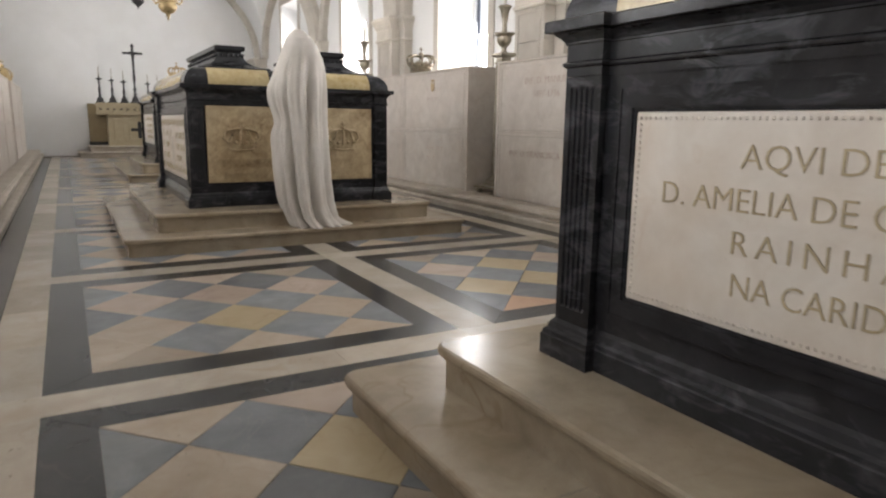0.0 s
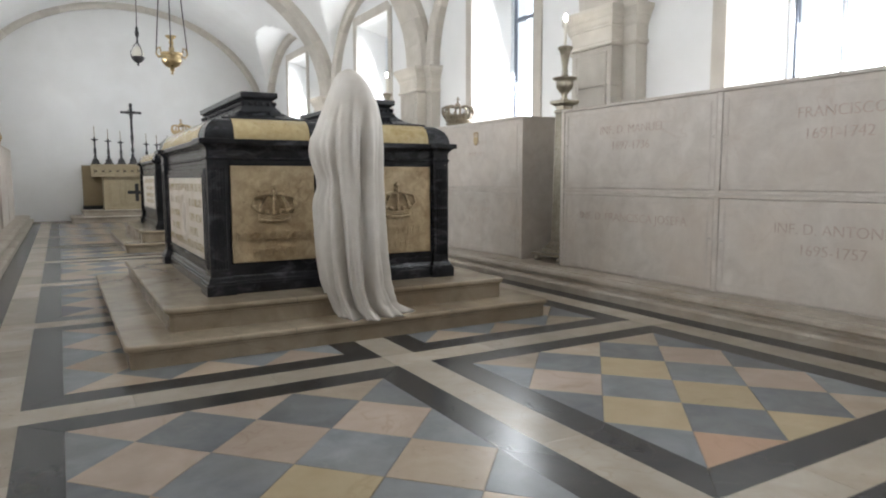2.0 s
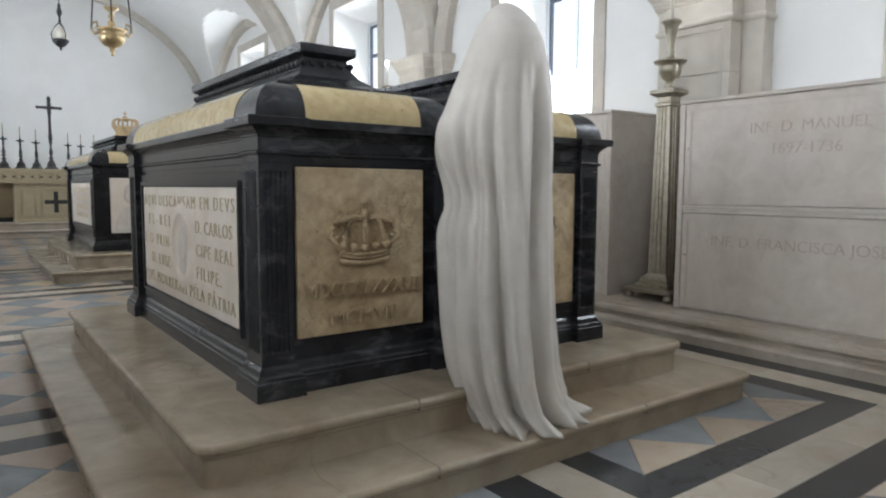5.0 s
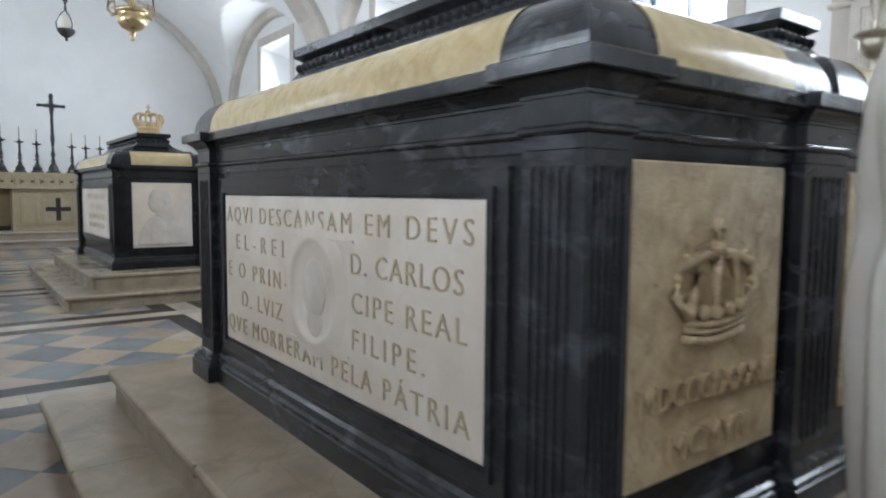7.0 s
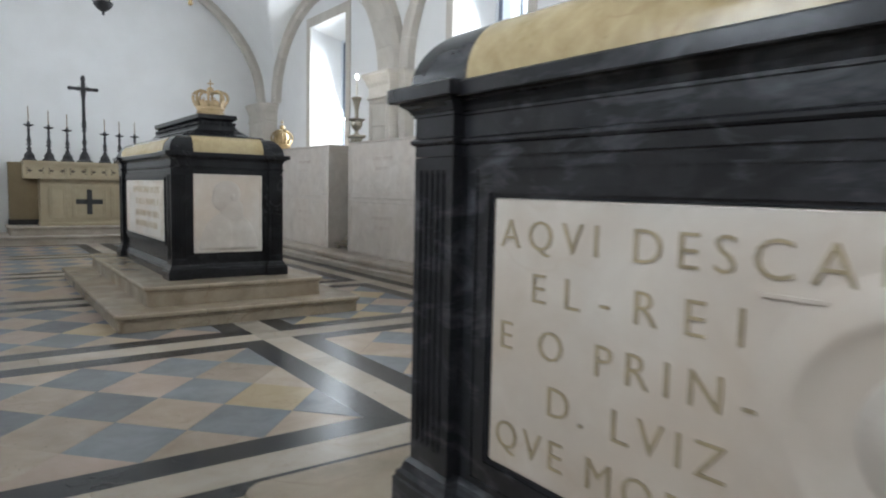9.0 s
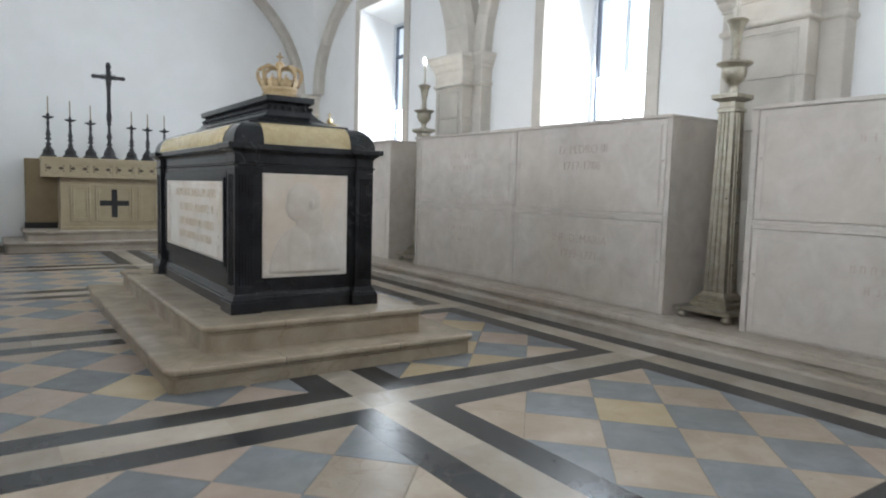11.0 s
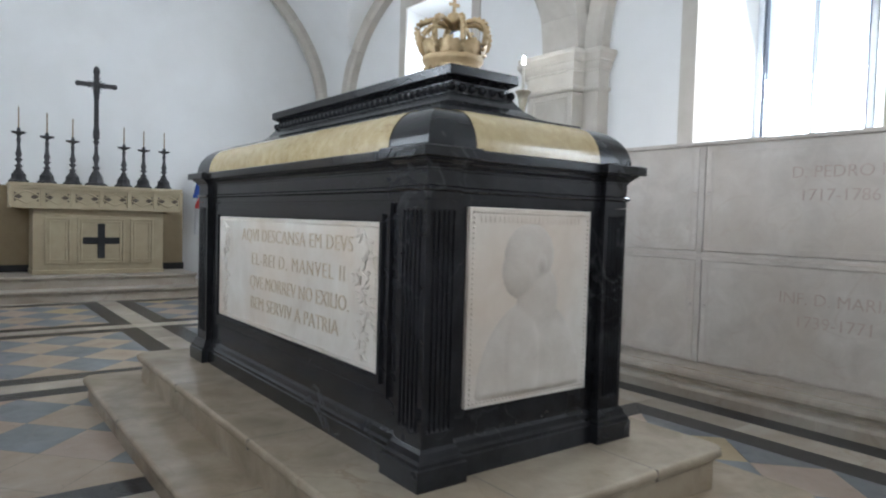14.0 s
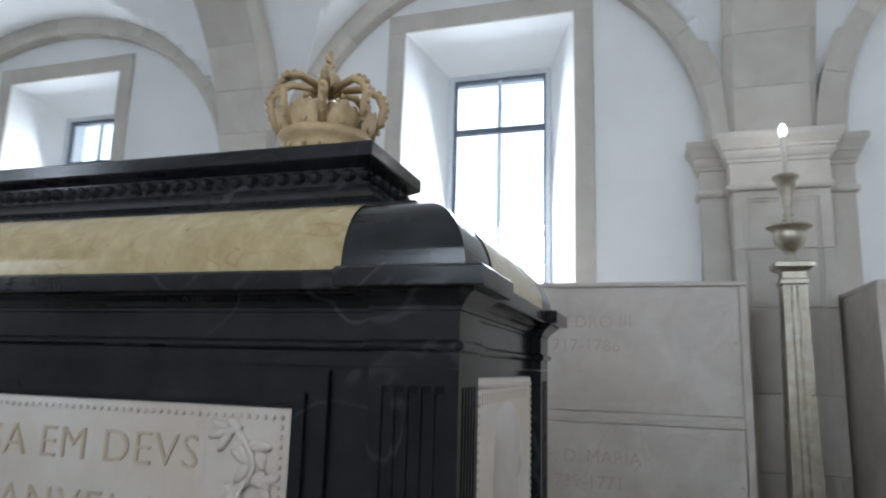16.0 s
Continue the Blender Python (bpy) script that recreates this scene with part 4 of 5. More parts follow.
def statue():
    bm = bmesh.new()
    # z, centre x, centre y, half width, half depth
    key = [(0.0, 0.12, -0.05, 0.345, 0.29), (0.03, 0.095, -0.04, 0.325, 0.275), (0.09, 0.05, -0.015, 0.295, 0.255), (0.25, 0.01, 0.0, 0.288, 0.250), (0.5, -0.012, 0.012, 0.290, 0.252), (0.8, -0.022, 0.022, 0.290, 0.250),
           (1.15, -0.03, 0.02, 0.285, 0.24), (1.3, -0.035, 0.02, 0.292, 0.242), (1.5, -0.025, 0.02, 0.292, 0.235), (1.64, -0.012, 0.01, 0.275, 0.212), (1.78, 0.0, 0.0, 0.232, 0.187), (1.90, -0.012, -0.02, 0.178, 0.165),
           (1.97, -0.025, -0.03, 0.138, 0.138), (2.02, -0.033, -0.03, 0.098, 0.102), (2.05, -0.037, -0.03, 0.060, 0.065), (2.066, -0.04, -0.03, 0.028, 0.03), (2.07, -0.04, -0.03, 0.006, 0.006)]
    rings, nz, na = [], 150, 288
    for j in range(nz):
        f = j / (nz - 1)
        z = 2.07 * (1 - (1 - f) ** 1.35)
        for a, b in zip(key, key[1:]):
            if a[0] <= z <= b[0] + 1e-9:
                u = (z - a[0]) / (b[0] - a[0])
                cx, cy, hx, hy = [p + (q - p) * u for p, q in zip(a[1:], b[1:])]
        hem = max(0.0, (0.35 - z) / 0.35)
        ring = []
        for i in range(na):
            t = 2 * math.pi * i / na
            c, s = math.cos(t), math.sin(t)
            wave = 2.6 * noise.noise(Vector((1.5 * c, 1.5 * s, 1.5 * z)))
            r = 1.0 + 0.035 * noise.noise(Vector((1.4 * c + 3, 1.4 * s, 1.1 * z)))
            for bearing, depth, half, top, drift in FOLDS:
                d = (math.degrees(t) + wave - bearing - drift * (1 - z / 1.6) + 180) % 360 - 180
                if abs(d) < 4 * half:
                    fade = min(1.0, max(0.0, (top + 0.10 - z) / 0.36)) ** 0.8 * (0.62 + 0.38 * min(1.0, (1.7 - min(z, 1.7)) / 1.3))
                    fade *= 0.85 + 0.6 * noise.noise(Vector((bearing * 0.37, 1.1 * z, 2.0)))
                    x = d / half
                    r += depth * fade * (-math.exp(-x * x * 1.4) + 0.40 * math.exp(-((abs(x) - 1.6) / 0.85) ** 2))
            # the raised forearm under the cloth and the tuck below it
            west = max(0.0, -c) ** 3
            r += west * (0.17 * math.exp(-((z - 1.43) / 0.13) ** 2) - 0.10 * math.exp(-((z - 1.13) / 0.10) ** 2) + 0.05 * math.exp(-((z - 0.95) / 0.10) ** 2))
            tuck = abs(noise.noise(Vector((2.4 * c, 2.4 * s, 3.0 * z + 2.5 * c))))
            r -= 0.05 * west ** 0.5 * math.exp(-((z - 1.25) / 0.28) ** 2) * (1 - min(1.0, tuck * 4))
            r += 0.022 * noise.noise(Vector((5 * c, 4 * s, 3.4 * z))) * min(1.0, (2.07 - z) / 0.5)
            # crumpled hem, drawn in on one side and trailing on the other
            r += hem * (0.13 * noise.noise(Vector((3.2 * c, 3.2 * s, 6 * z))) + 0.07 * noise.noise(Vector((8 * c, 8 * s, 13 * z))))
            r -= 0.16 * hem ** 1.6 * west
            if z < 0.08:
                r += (0.08 - z) / 0.08 * (0.16 * noise.noise(Vector((2.6 * c, 2.6 * s, 3))) + 0.10 * max(0.0, c) ** 2)
            ring.append((cx + hx * r * c, cy + hy * r * s, z))
        rings.append(ring)
    faces_from(bm, rings, True, (True, True))
    return bm


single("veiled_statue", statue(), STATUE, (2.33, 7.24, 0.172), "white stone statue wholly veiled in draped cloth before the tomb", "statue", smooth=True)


# ---- crowns ----
def crown(name, at, r, h, mat, label, domed=False, parts_mat=None):
    c = thing(name, at, label, "crown", "crowns")
    z1 = h * 0.27
    part("band", lathe([(r * 0.72, 0), (r * 0.78, 0.0), (r * 0.80, h * 0.03), (r * 0.74, h * 0.05), (r * 0.76, h * 0.16), (r * 0.83, h * 0.19), (r * 0.86, h * 0.23), (r * 0.80, z1), (r * 0.72, z1), (r * 0.70, 0.02)], 32), mat, c, "", True)
    bm = bmesh.new()
    for i in range(16):
        a = 2 * math.pi * i / 16
        ball(bm, (r * 0.79 * math.cos(a), r * 0.79 * math.sin(a), h * 0.105), r * 0.055, 6)
    tagged(part("studs", bm, mat, c, "", True), kind="stuff")
    n = 8
    for i in range(n):
        a = 2 * math.pi * (i + 0.5) / n
        bm = bmesh.new()
        pr = [(0.82, z1), (0.98, z1 + h * 0.14), (1.02, z1 + h * 0.26), (0.92, z1 + h * 0.36), (0.66, z1 + h * 0.42), (0.34, z1 + h * 0.40), (0.10, z1 + h * 0.36)]
        if domed:
            pr = [(0.82, z1), (0.97, z1 + h * 0.14), (0.98, z1 + h * 0.24), (0.84, z1 + h * 0.36), (0.6, z1 + h * 0.45), (0.3, z1 + h * 0.51), (0.06, z1 + h * 0.53)]
        pts = [(r * u * math.cos(a), r * u * math.sin(a), z) for u, z in pr]
        tube(pts, [r * 0.075, r * 0.085, r * 0.085, r * 0.08, r * 0.075, r * 0.07, r * 0.065], 8, bm)
        for k in range(1, 6):
            p, q = Vector(pts[k - 1]), Vector(pts[k])
            for f in (0.25, 0.75):
                m = p.lerp(q, f)
                ball(bm, m + Vector((math.cos(a), math.sin(a), 0.6)).normalized() * r * 0.08, r * 0.055, 8)
        part("arch", bm, mat, c, "", True)
    for i in range(n):
        a = 2 * math.pi * i / n
        bm = bmesh.new()
        for du, dz, s in ((0, 0.03, 0.08), (0.13, 0.08, 0.055), (-0.13, 0.08, 0.055), (0, 0.14, 0.075), (0.10, 0.17, 0.04), (-0.10, 0.17, 0.04), (0, 0.21, 0.045)):
            b = a + du
            bmesh.ops.create_uvsphere(bm, u_segments=8, v_segments=6, radius=1, matrix=Matrix.Translation((r * 0.84 * math.cos(b), r * 0.84 * math.sin(b), z1 + h * dz)) @ Matrix.Rotation(b, 4, "Z") @ Matrix.Diagonal((r * s * 0.4, r * s, r * s * 1.1, 1)))
        part("fleuron", bm, mat, c, "", True)
    # leafy crest with a scalloped edge, and pearls set between the leaves
    rings, seg = [[], [], [], []], 96
    for i in range(seg):
        a = 2 * math.pi * i / seg
        up = 0.08 + 0.07 * abs(math.cos(a * n / 2)) ** 0.7 + 0.02 * math.cos(a * n * 3)
        for ring, rad, z in zip(rings, (0.80, 0.93 + 0.03 * math.cos(a * n), 0.91 + 0.03 * math.cos(a * n), 0.76), (z1 - 0.01, z1 + h * up, z1 + h * up, z1 - 0.01)):
            ring.append((r * rad * math.cos(a), r * rad * math.sin(a), z))
    part("crest", faces_from(bmesh.new(), rings), mat, c, "scalloped leafy crest", True)
    for i in range(n):
        a = 2 * math.pi * (i + 0.5) / n
        part("pearl", ball(bmesh.new(), (r * 0.95 * math.cos(a), r * 0.95 * math.sin(a), z1 + h * 0.12), r * 0.075, 10), mat, c, "", True)
    top = z1 + h * (0.36 if not domed else 0.53)
    if domed:
        part("cap", lathe([(r * 0.70, z1)] + [(r * 0.78 * math.cos(t), z1 + h * 0.1 + h * 0.42 * math.sin(t)) for t in [math.pi / 2 * k / 8 for k in range(8)]] + [(0.01, z1 + h * 0.52)], 24), mat, c, "", True)
    bm = ball(bmesh.new(), (0, 0, top + h * 0.09), h * 0.10, 14)
    part("orb", bm, mat, c, "", True)
    zc = top + h * 0.17
    bm = boxed(-h * 0.016, h * 0.016, -h * 0.016, h * 0.016, zc, zc + h * 0.20)
    box(bm, -h * 0.075, h * 0.075, -h * 0.014, h * 0.014, zc + h * 0.09, zc + h * 0.125)
    part("cross", bm, mat, c)
    return c


crown("gilt_crown", (2.392, 16.53, 2.150), 0.185, 0.42, GOLD, "carved gilt crown on the lid of the tomb")
crown("silver_crown", (6.00, 11.55, LOC_TOP), 0.25, 0.50, DARKSILVER, "dark tarnished open metal crown on the burial niches")
crown("brass_crown", (6.00, 23.34, LOC_TOP), 0.24, 0.60, BRASS, "domed brass crown on the burial niches", True)
crown("brass_crown", (-1.32, 23.2, LOC_TOP), 0.24, 0.60, BRASS, "domed brass crown on the burial niches", True)


# ---- tall candlesticks between the niches ----
def candlestick(at):
    c = thing("floor_candlestick", at, "tall tarnished silver candlestick with a square fluted shaft", "candlestick", "tall candlesticks by the wall")
    part("base_plate", ring_moulding([(0.0, 0.075), (0.015, 0.08), (0.015, 0.105), (0.0, 0.115)], -0.29, 0.29, -0.29, 0.29), SILVER, c)
    for sx in (-1, 1):
        for sy in (-1, 1):
            part("foot", lathe([(0.02, 0), (0.045, 0.012), (0.055, 0.04), (0.04, 0.065), (0.03, 0.076)], 14, None, (sx * 0.24, sy * 0.24, 0)), SILVER, c, "", True)
    part("shaft_base", ring_moulding([(0.075, 0.115), (0.08, 0.125), (0.08, 0.16), (0.05, 0.175), (0.055, 0.2), (0.02, 0.23), (0.0, 0.26)], -0.115, 0.115, -0.115, 0.115), SILVER, c)
    def sh(w):
        ring = []
        side = [(-1, 0), (-0.65, 0), (-0.68, .1), (-0.35, .1), (-0.28, 0), (-0.2, 0), (-0.14, .1), (0.14, .1), (0.2, 0), (0.28, 0), (0.35, .1), (0.68, .1), (0.65, 0)]
        for k in range(4):
            ca, sa = (1, 0, -1, 0)[k], (0, 1, 0, -1)[k]
            for u, d in side:
                x, y = u * w, -(1 - d) * w
                ring.append((x * ca - y * sa, x * sa + y * ca))
        return ring
    part("shaft", faces_from(bmesh.new(), [[(x, y, z) for x, y in sh(w)] for z, w in ((0.26, 0.108), (1.98, 0.082))], True, (True, True)), SILVER, c)
    part("capital", ring_moulding([(-0.01, 1.98), (0.01, 1.99), (0.01, 2.02), (-0.005, 2.03), (-0.005, 2.08), (0.03, 2.10), (0.05, 2.115), (0.05, 2.15), (0.02, 2.16)], -0.085, 0.085, -0.085, 0.085), SILVER, c)
    part("urn", lathe([(0.05, 2.16), (0.06, 2.17), (0.035, 2.20), (0.045, 2.22), (0.04, 2.24), (0.075, 2.27), (0.11, 2.32), (0.115, 2.38), (0.11, 2.40), (0.15, 2.425), (0.165, 2.44), (0.16, 2.452), (0.08, 2.46), (0.03, 2.47)], 28), SILVER, c, "", True)
    part("cup", lathe([(0.03, 2.47), (0.05, 2.485), (0.03, 2.51), (0.045, 2.53), (0.032, 2.56), (0.04, 2.62), (0.06, 2.74), (0.075, 2.80), (0.10, 2.83), (0.10, 2.845), (0.075, 2.86), (0.02, 2.865)], 24), SILVER, c, "", True)
    part("candle", lathe([(0.019, 2.862), (0.019, 3.17), (0.012, 3.18)], 14), WAX, c, "", True)
    part("bulb", lathe([(0.010, 3.18), (0.022, 3.20), (0.026, 3.225), (0.018, 3.26), (0.003, 3.285)], 14), BULB, c, "small lit candle bulb", True)


for y in (8.94, 14.46, 19.90):
    candlestick((6.08, y, 0.216))

# ---- altar ----
plat = thing("altar_steps", (2.35, 26.1, 0), "two grey stone steps in front of the altar", "steps")
part("lower_step", rounded_step(bmesh.new(), -1.93, 1.80, -0.72, 0.98, 0, 0.18), BENCH, plat)
part("upper_step", rounded_step(bmesh.new(), -1.60, 1.55, -0.34, 0.98, 0.18, 0.37), BENCH, plat)
al = thing("altar", (2.40, 26.15, 0.37), "cream limestone altar with a dark inlaid cross", "altar")
part("body", boxed(-0.985, 0.985, 0.0, 0.65, 0.0, 1.07), ALTAR, al)
bm = boxed(-1.0, 1.0, -0.02, 0.65, 0.0, 0.07, bevel=0.008)
part("base", bm, ALTAR, al)
for a, b in ((-0.82, -0.45), (-0.36, 0.36), (0.45, 0.82)):
    bm = bmesh.new()
    for o in (0.0, 0.045):
        d = 0.028 - o * 0.35
        box(bm, a + o, b - o, -d, 0.002, 0.93 - o - 0.035, 0.93 - o, 0.004, 1)
        box(bm, a + o, b - o, -d, 0.002, 0.17 + o, 0.17 + o + 0.035, 0.004, 1)
        box(bm, a + o, a + o + 0.035, -d, 0.002, 0.17 + o + 0.035, 0.93 - o - 0.035, 0.004, 1)
        box(bm, b - o - 0.035, b - o, -d, 0.002, 0.17 + o + 0.035, 0.93 - o - 0.035, 0.004, 1)
    part("panel_moulding", bm, ALTAR, al)
bm = boxed(-0.055, 0.055, -0.012, 0.01, 0.26, 0.84)
box(bm, -0.28, -0.055, -0.012, 0.01, 0.50, 0.61)
box(bm, 0.055, 0.28, -0.012, 0.01, 0.50, 0.61)
part("inlaid_cross", bm, IRON, al, "dark inlaid cross")
part("altar_table", boxed(-1.31, 1.27, -0.16, 0.65, 1.42, 1.47, bevel=0.008), ALTAR, al)
bm = bmesh.new()
box(bm, -1.29, 1.25, -0.13, 0.65, 1.07, 1.11)
box(bm, -1.29, 1.25, -0.10, 0.65, 1.11, 1.42)
box(bm, -1.29, 1.25, -0.14, -0.09, 1.38, 1.42)
part("frieze", bm, ALTAR, al)
n = 6
for i in range(n):
    xc = -1.29 + 2.54 * (i + 0.5) / n
    for sg in (-1, 1):
        # Nothing is cut through: the holes' shade is a dark triangle on the frieze.
        bm = faces_from(bmesh.new(), [[(xc + sg * a, y, 1.245 + b) for a, b in ((0.165, -0.075), (0.165, 0.075), (0.05, 0.0))] for y in (-0.105, -0.099)], True, (True, True))
        bmesh.ops.recalc_face_normals(bm, faces=bm.faces)
        part("shade_triangle", bm, HOLESHADE, al, "flat dark triangle standing for a hole in shade")
    for sg in (-1, 1):
        part("frieze_arc", tube([(xc + 0.175 * u, -0.105, 1.245 + sg * (0.10 - 0.085 * abs(u))) for u in (-1, -0.5, 0, 0.5, 1)], 0.014, 6, bmesh.new()), ALTAR, al, "", True)
for i in range(n + 1):
    xc = -1.29 + 2.54 * i / n
    part("frieze_bar", boxed(xc - 0.026, xc + 0.026, -0.125, -0.095, 1.11, 1.38, 0.004, 1), ALTAR, al)
part("back_block", boxed(-1.56, 1.50, 0.652, 0.93, 0.12, 1.44), ALTARSIDE, al, "plain tan stone block")
part("back_base", boxed(-1.58, 1.52, 0.64, 0.93, 0.0, 0.12), IRON, al, "dark stone base")


def altar_candlestick(x, y, h):
    c = thing("altar_candlestick", (x, y, 1.84), "slender dark bronze candlestick on the altar", "candlestick", "altar candlesticks")
    bm = bmesh.new()
    rings = []
    for z, r in ((0.0, 0.14), (0.035, 0.145), (0.05, 0.115), (0.09, 0.10), (0.13, 0.105), (0.15, 0.085), (0.20, 0.05), (0.24, 0.035)):
        rings.append([(r * math.cos(2 * math.pi * k / 3 + 0.5 + d), r * math.sin(2 * math.pi * k / 3 + 0.5 + d), z) for k in range(3) for d in (-0.35, 0.0, 0.35)])
    faces_from(bm, rings, True, (True, True))
    part("foot", bm, BRONZE, c)
    k = h / 0.85
    part("stem", lathe([(0.030, 0.235), (0.06, 0.27 * k), (0.026, 0.30 * k), (0.028, 0.34 * k), (0.06, 0.37 * k), (0.028, 0.40 * k), (0.048, 0.46 * k), (0.030, 0.53 * k), (0.022, 0.62 * k), (0.03, 0.70 * k), (0.02, 0.74 * k), (0.03, 0.77 * k), (0.10, 0.80 * k), (0.105, 0.82 * k), (0.03, 0.82 * k), (0.022, 0.88 * k)], 16), BRONZE, c, "", True)
    part("candle", lathe([(0.011, 0.88 * k), (0.010, 1.20 * k), (0.003, 1.23 * k)], 8), ALTARSIDE, c, "thin drab wax candle")


for x, h in ((1.24, 0.84), (1.63, 0.80), (2.00, 0.76), (2.78, 0.72), (3.10, 0.70), (3.44, 0.70)):
    altar_candlestick(x, 26.35, h)
cr = thing("altar_cross", (2.36, 26.42, 1.84), "tall dark bronze standing cross with a ray burst on the altar", "cross")
bm = bmesh.new()
faces_from(bm, [[(r * math.cos(2 * math.pi * k / 8), r * math.sin(2 * math.pi * k / 8), z) for k in range(8)] for z, r in ((0, 0.17), (0.035, 0.175), (0.06, 0.12), (0.15, 0.105), (0.24, 0.06), (0.28, 0.035))], True, (True, True))
part("foot", bm, BRONZE, cr)
part("stem", lathe([(0.03, 0.275), (0.065, 0.31), (0.03, 0.35), (0.035, 0.40), (0.055, 0.48), (0.03, 0.56), (0.026, 0.70), (0.05, 0.75), (0.03, 0.78), (0.045, 0.82)], 16), BRONZE, cr, "", True)
bm = faces_from(bmesh.new(), [[(a * w, b * 0.02, z) for a, b in ((-1, -1), (1, -1), (1, 1), (-1, 1))] for z, w in ((0.80, 0.045), (0.92, 0.05), (1.0, 0.036), (1.45, 0.034), (1.62, 0.05), (1.80, 0.04), (1.86, 0.036), (1.96, 0.055))], True, (True, True))
bmesh.ops.recalc_face_normals(bm, faces=bm.faces)
ball(bm, (0, 0, 1.98), 0.045, 8)
part("upright", bm, BRONZE, cr)
bm = boxed(-0.27, 0.27, -0.024, 0.024, 1.675, 1.745)
for x in (-0.28, 0.28):
    ball(bm, (x, 0, 1.71), 0.045, 8)
part("crossbar", bm, BRONZE, cr)
bm = bmesh.new()
for i in range(16):
    a = 2 * math.pi * i / 16
    ln = 0.15 if i % 2 else 0.11
    tube([(0, -0.024, 1.71), (ln * math.cos(a), -0.024, 1.71 + ln * math.sin(a))], [0.02, 0.004], 5, bm)
part("ray_burst", bm, BRONZE, cr)

# ---- hanging lamps ----
h1 = thing("hanging_lamp", (2.39, 17.31, 3.56), "ornate brass sanctuary lamp hanging on chains", "lamp")
part("bowl", lathe([(0.01, 0.0), (0.03, 0.02), (0.02, 0.06), (0.05, 0.09), (0.04, 0.13), (0.14, 0.18), (0.20, 0.26), (0.21, 0.33), (0.17, 0.37), (0.20, 0.40), (0.235, 0.43), (0.22, 0.45), (0.1, 0.45), (0.05, 0.48), (0.06, 0.55), (0.03, 0.60), (0.05, 0.66), (0.03, 0.72), (0.11, 0.78), (0.12, 0.80), (0.02, 0.80)], 28), BRASS, h1, "", True)
for i in range(3):
    a = radians(20 + 120 * i)
    ca, sa = math.cos(a), math.sin(a)
    pts = [(0.20, 0.42), (0.30, 0.38), (0.36, 0.46), (0.33, 0.56), (0.26, 0.58), (0.25, 0.50), (0.30, 0.48)]
    part("scroll_arm", tube([(u * ca, u * sa, z) for u, z in pts], [0.03, 0.026, 0.024, 0.02, 0.018, 0.015, 0.01], 8), BRASS, h1, "", True)
    part("chain", tube([(0.36 * ca, 0.36 * sa, 0.48), (0.2 * ca, 0.2 * sa, 2.2), (0.05 * ca, 0.05 * sa, 3.56)], 0.012, 6), BRONZE, h1, "dark chain")
h2 = thing("hanging_lamp", (2.35, 23.33, 4.62), "small dark bronze hanging lamp on a chain", "lamp")
part("bowl", lathe([(0.01, 0), (0.03, 0.02), (0.02, 0.06), (0.10, 0.11), (0.17, 0.19), (0.18, 0.24), (0.17, 0.25)], 24), BRONZE, h2, "", True)
part("body", lathe([(0.15, 0.25), (0.165, 0.30), (0.15, 0.42), (0.12, 0.50), (0.05, 0.54)], 20), WAX, h2, "pale glass body", True)
for i in range(3):
    a = radians(60 + 120 * i)
    part("strap", tube([(0.175 * math.cos(a), 0.175 * math.sin(a), 0.24), (0.19 * math.cos(a), 0.19 * math.sin(a), 0.38), (0.10 * math.cos(a), 0.10 * math.sin(a), 0.56), (0, 0, 0.66)], 0.012, 6), BRONZE, h2)
part("knob", lathe([(0.01, 0.62), (0.03, 0.66), (0.02, 0.78), (0.05, 0.85), (0.06, 0.93), (0.03, 1.0), (0.04, 1.05), (0.01, 1.12)], 16), BRONZE, h2, "", True)
part("chain", tube([(0, 0, 1.1), (0.03, 0, 2.51)], 0.012, 6), BRONZE, h2)

# ---- flag beside the altar ----
fl = thing("flag", (4.27, 26.85, 0), "furled blue and white flag on a pole beside the altar", "flag")
part("stand", lathe([(0.16, 0), (0.16, 0.03), (0.06, 0.05), (0.03, 0.12)], 20), BRONZE, fl, "", True)
part("pole", tube([(0, 0, 0.1), (0, 0, 2.32)], 0.014, 10), BRONZE, fl)
for nm, mt, z0, z1, w, t0, t1 in (("blue_cloth", FLAGBLUE, 1.72, 2.26, 0.04, 0, 2 * math.pi), ("red_cloth", FLAGRED, 1.52, 1.74, 0.10, 0.3, 2.0), ("white_cloth", FLAGWHITE, 1.02, 1.74, 0.09, 0, 2 * math.pi)):
    rings = []
    for i in range(14):
        f = i / 13
        z = z1 + (z0 - z1) * f
        rr = w + (0.09 * f if nm == "blue_cloth" else 0.02 * math.sin(f * 3))
        rings.append([(-0.05 * f + rr * (1 + 0.25 * math.sin(5 * a + 2 * f)) * math.cos(a), -0.03 + rr * 0.7 * math.sin(a) - (0.02 if nm == "red_cloth" else 0), z) for a in [t0 + (t1 - t0) * k / 23 + (math.pi if nm == "red_cloth" else 0) for k in range(24)]])
    part(nm, faces_from(bmesh.new(), rings, nm != "red_cloth"), mt, fl, "", True)

# ---- black bent rod by the first tomb ----
st = thing("wreath_stand", (2.22, 2.50, 0.362), "black bent iron rod stand on the tomb plinth", "stand")
part("rod", tube([(0.0, -0.02, 0.0), (0.0, 0.0, 0.03), (0.02, 0.01, 0.06), (0.07, 0.02, 0.095), (0.15, 0.02, 0.13), (0.25, 0.02, 0.14), (0.33, 0.0, 0.11), (0.36, -0.02, 0.06), (0.37, -0.02, 0.0)], 0.014, 8), IRON, st, "", True)

# ---- floor pieces ----
XL = [XS - XP, XS, XS + XP]


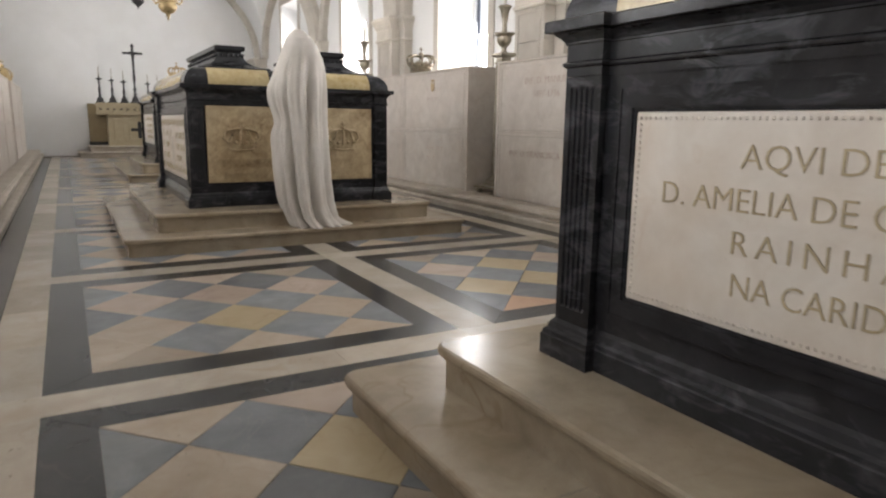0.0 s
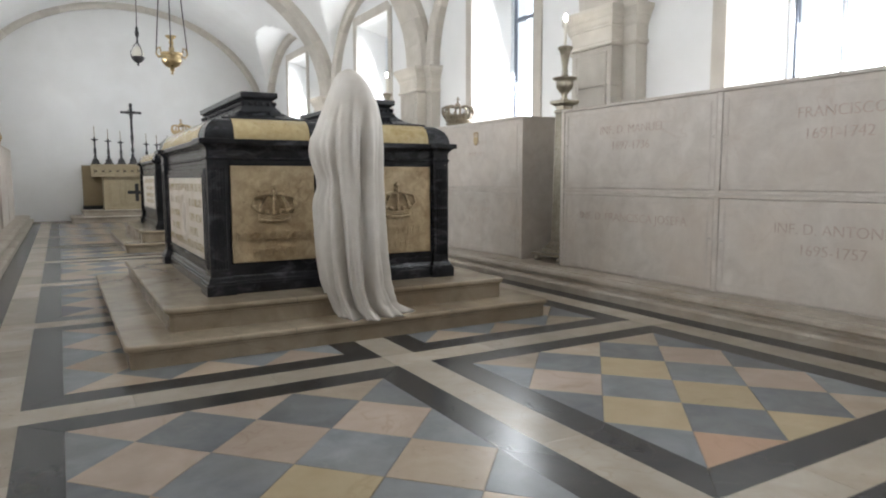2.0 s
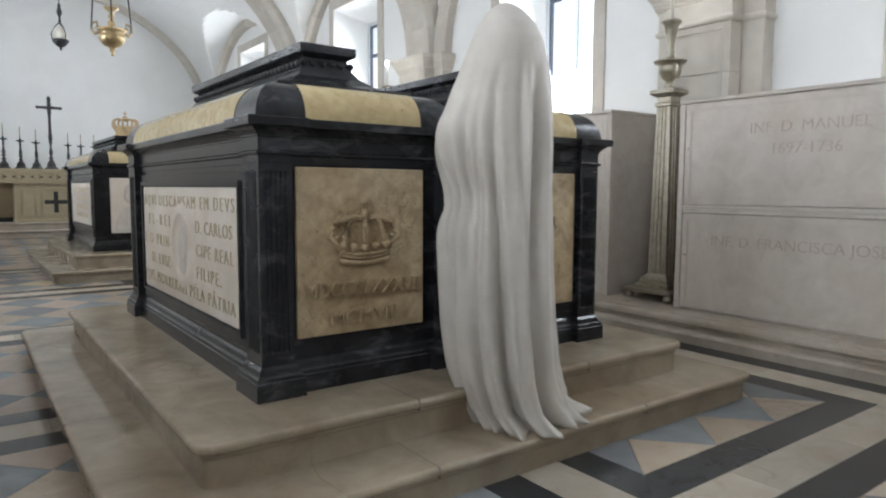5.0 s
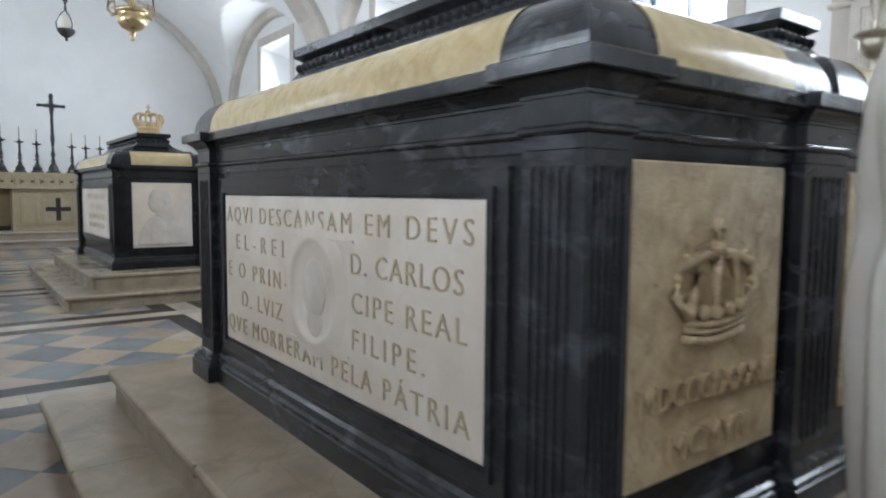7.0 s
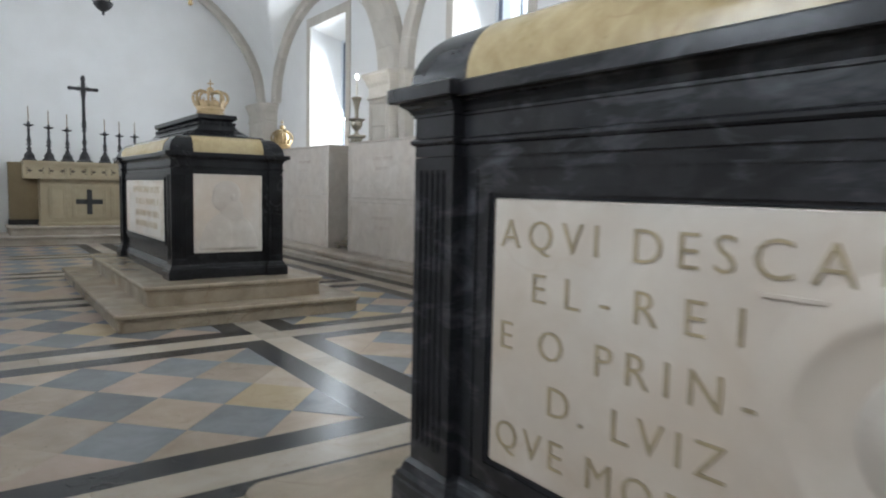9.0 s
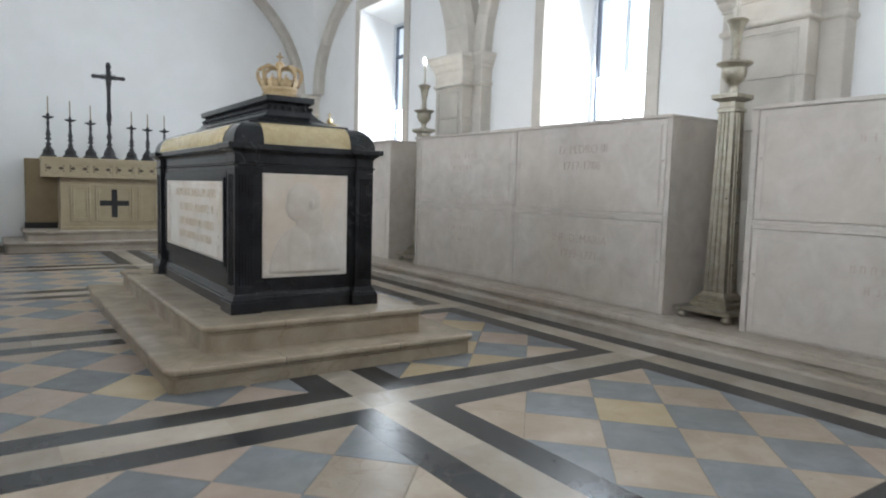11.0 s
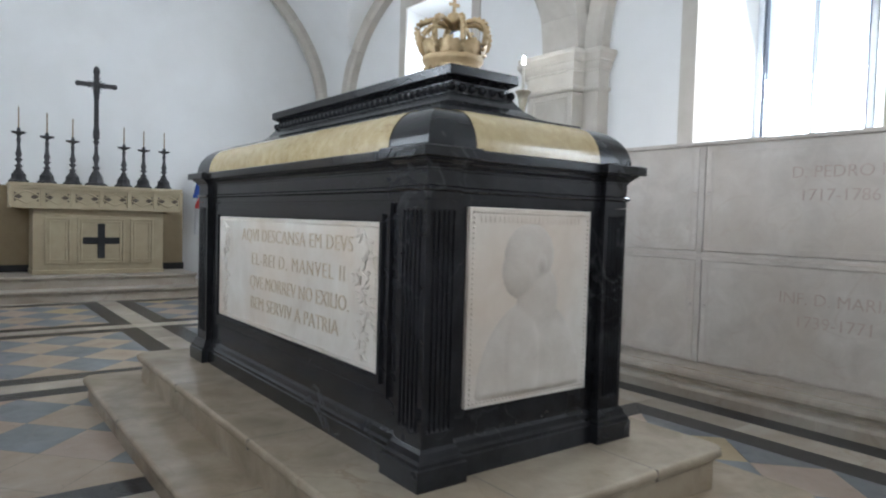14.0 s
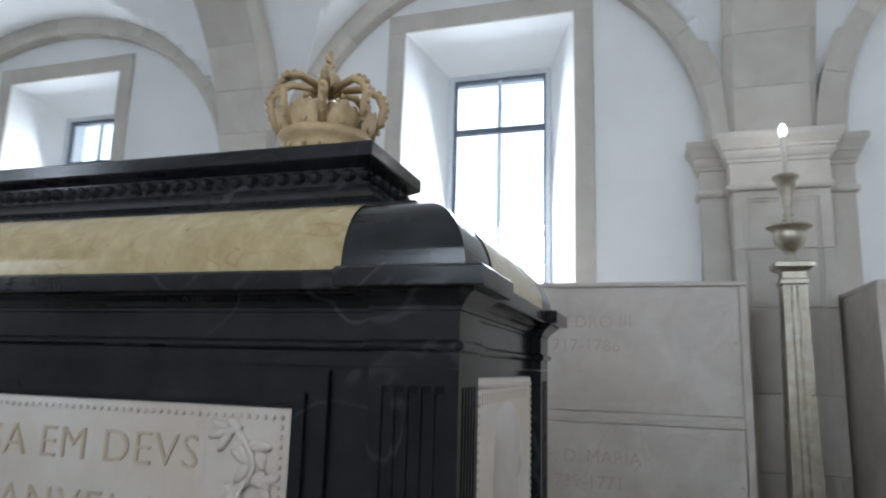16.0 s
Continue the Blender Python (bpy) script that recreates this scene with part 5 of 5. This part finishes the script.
def slab_mesh(w, l, mat, name, gap=0.0012):
    bm = bmesh.new()
    box(bm, -w / 2 + gap, w / 2 - gap, -l / 2 + gap, l / 2 - gap, -0.02, 0.0)
    return mesh_of(bm, name, mat)


def poly_mesh(points, mat, name):
    bm = bmesh.new()
    c = Vector((sum(p[0] for p in points) / len(points), sum(p[1] for p in points) / len(points)))
    up = []
    for p in points:
        d = (c - Vector(p)).normalized() * 0.0030
        up.append((p[0] + d.x, p[1] + d.y))
    faces_from(bm, [[(x, y, -0.02) for x, y in up], [(x, y, 0.0) for x, y in up]], True, (True, True))
    bmesh.ops.recalc_face_normals(bm, faces=bm.faces)
    return mesh_of(bm, name, mat)


PW, PL = XP - 2 * HD, CP - 2 * HD
TX, TY = PW / 3, PL / 3
SHAPES = {"full": [(-TX / 2, 0), (0, -TY / 2), (TX / 2, 0), (0, TY / 2)], "south": [(-TX / 2, 0), (TX / 2, 0), (0, TY / 2)], "north": [(TX / 2, 0), (-TX / 2, 0), (0, -TY / 2)],
          "west": [(0, -TY / 2), (TX / 2, 0), (0, TY / 2)], "east": [(0, TY / 2), (-TX / 2, 0), (0, -TY / 2)]}
KINDS = {"grey": GREYTILE, "cream": CREAMTILE, "yellow": YELLOWTILE, "pink": PINKTILE, "orange": ORANGETILE}
# colours of the light tiles in the panels beside the walk: rows from south to north, three to a row
LAID = {(0, 3): "ccc cyc ppp ppc", (1, 3): "oyc yyp pyp ccc", (0, 6): "pcc ccy cpc cpc", (1, 6): "ccp ccc cyc ccc"}
CODE = {"c": "cream", "p": "pink", "y": "yellow", "o": "orange"}
TILES = {(s, k): poly_mesh(SHAPES[s], KINDS[k], "tile") for s in SHAPES for k in KINDS}
rest = {k: bmesh.new() for k in KINDS}
rnd = random.Random(11)
rows_y = [CS + CP * k for k in range(-3, 9)]


def put_tile(shape, kind, x, y, single_piece):
    z = rnd.uniform(-0.0008, 0.0008)
    if single_piece:
        o = new("tile", TILES[shape, kind])
        o.parent = floor
        o.location = (x, y, z)
        o.rotation_euler = (rnd.uniform(-0.0012, 0.0012), rnd.uniform(-0.0012, 0.0012), 0)
    else:
        b = rest[kind]
        pts = [(x + px * 0.992, y + py * 0.992, 0) for px, py in SHAPES[shape]]
        b.faces.new([b.verts.new(p) for p in pts])


for c, xc in enumerate((XS - XP + HD, XS + HD)):
    for k, ys in enumerate(rows_y[:-1]):
        y0 = ys + HD
        near = 2 <= k <= 7 and not (c == 1 and k in (2, 6))
        for i in range(3):
            for j in range(4):
                q = rnd.random()
                kind = "yellow" if q < (0.12 if c == 0 else 0.34) else "pink" if q < (0.36 if c == 0 else 0.44) else "cream"
                if (c, k) in LAID:
                    kind = CODE[LAID[c, k].split()[j][i]]
                put_tile("south" if j == 0 else "north" if j == 3 else "full", kind, xc + TX * (i + 0.5), y0 + TY * j, near)
        for i in range(4):
            for j in range(3):
                put_tile("west" if i == 0 else "east" if i == 3 else "full", "grey" if rnd.random() < 0.93 else "cream", xc + TX * i, y0 + TY * (j + 0.5), near)
for k, b in rest.items():
    tagged(part("far_tiles", b, KINDS[k], floor), kind="stuff")

# bands: dark slabs round every panel, white strips between them
DB = HD - HW
for c, xc in enumerate((XS - XP + HD, XS + HD)):
    for k, ys in enumerate(rows_y[:-1]):
        x0, x1, y0, y1 = xc, xc + PW, ys + HD, ys + HD + PL
        for poly in (((x0 - DB, y0 - DB), (x1 + DB, y0 - DB), (x1, y0), (x0, y0)), ((x1 + DB, y1 + DB), (x0 - DB, y1 + DB), (x0, y1), (x1, y1)),
                     ((x0 - DB, y1 + DB), (x0 - DB, y0 - DB), (x0, y0), (x0, y1)), ((x1 + DB, y0 - DB), (x1 + DB, y1 + DB), (x1, y1), (x1, y0))):
            o = new("dark_band", poly_mesh(poly, DARKBAND, "dark_band"))
            o.parent = floor
for xc in XL:
    for k, ys in enumerate(rows_y[:-1]):
        a, b = ys + HW, ys + CP - HW
        n = 3
        for i in range(n):
            l = (b - a) / n
            o = new("white_band", slab_mesh(2 * HW, l, WHITEBAND, "white_band"))
            o.parent, o.location = floor, (xc, a + l * (i + 0.5), rnd.uniform(-0.0006, 0.0006))
for xa, xb in zip(XL, XL[1:]):
    for ys in rows_y:
        a, b = xa - HW, xb - HW
        n = 3
        for i in range(n):
            l = (b - a) / n
            o = new("white_band", slab_mesh(l, 2 * HW, WHITEBAND, "white_band"))
            o.parent, o.location = floor, (a + l * (i + 0.5), ys, rnd.uniform(-0.0006, 0.0006))
for sx in (-1, 1):
    xa = XS + sx * (XP + HW)
    for k, ys in enumerate(rows_y[:-1]):
        o = new("dark_band", slab_mesh(DB, CP, DARKBAND, "dark_band"))
        o.parent, o.location = floor, (xa + sx * DB / 2, ys + CP / 2, 0)
o = new("white_band", slab_mesh(2 * HW, 2 * HW, WHITEBAND, "white_band"))
o.parent, o.location = floor, (XL[2], rows_y[-1], 0)
for ys in rows_y[:-1]:
    o = new("white_band", slab_mesh(2 * HW, 2 * HW, WHITEBAND, "white_band"))
    o.parent, o.location = floor, (XL[2], ys, 0)
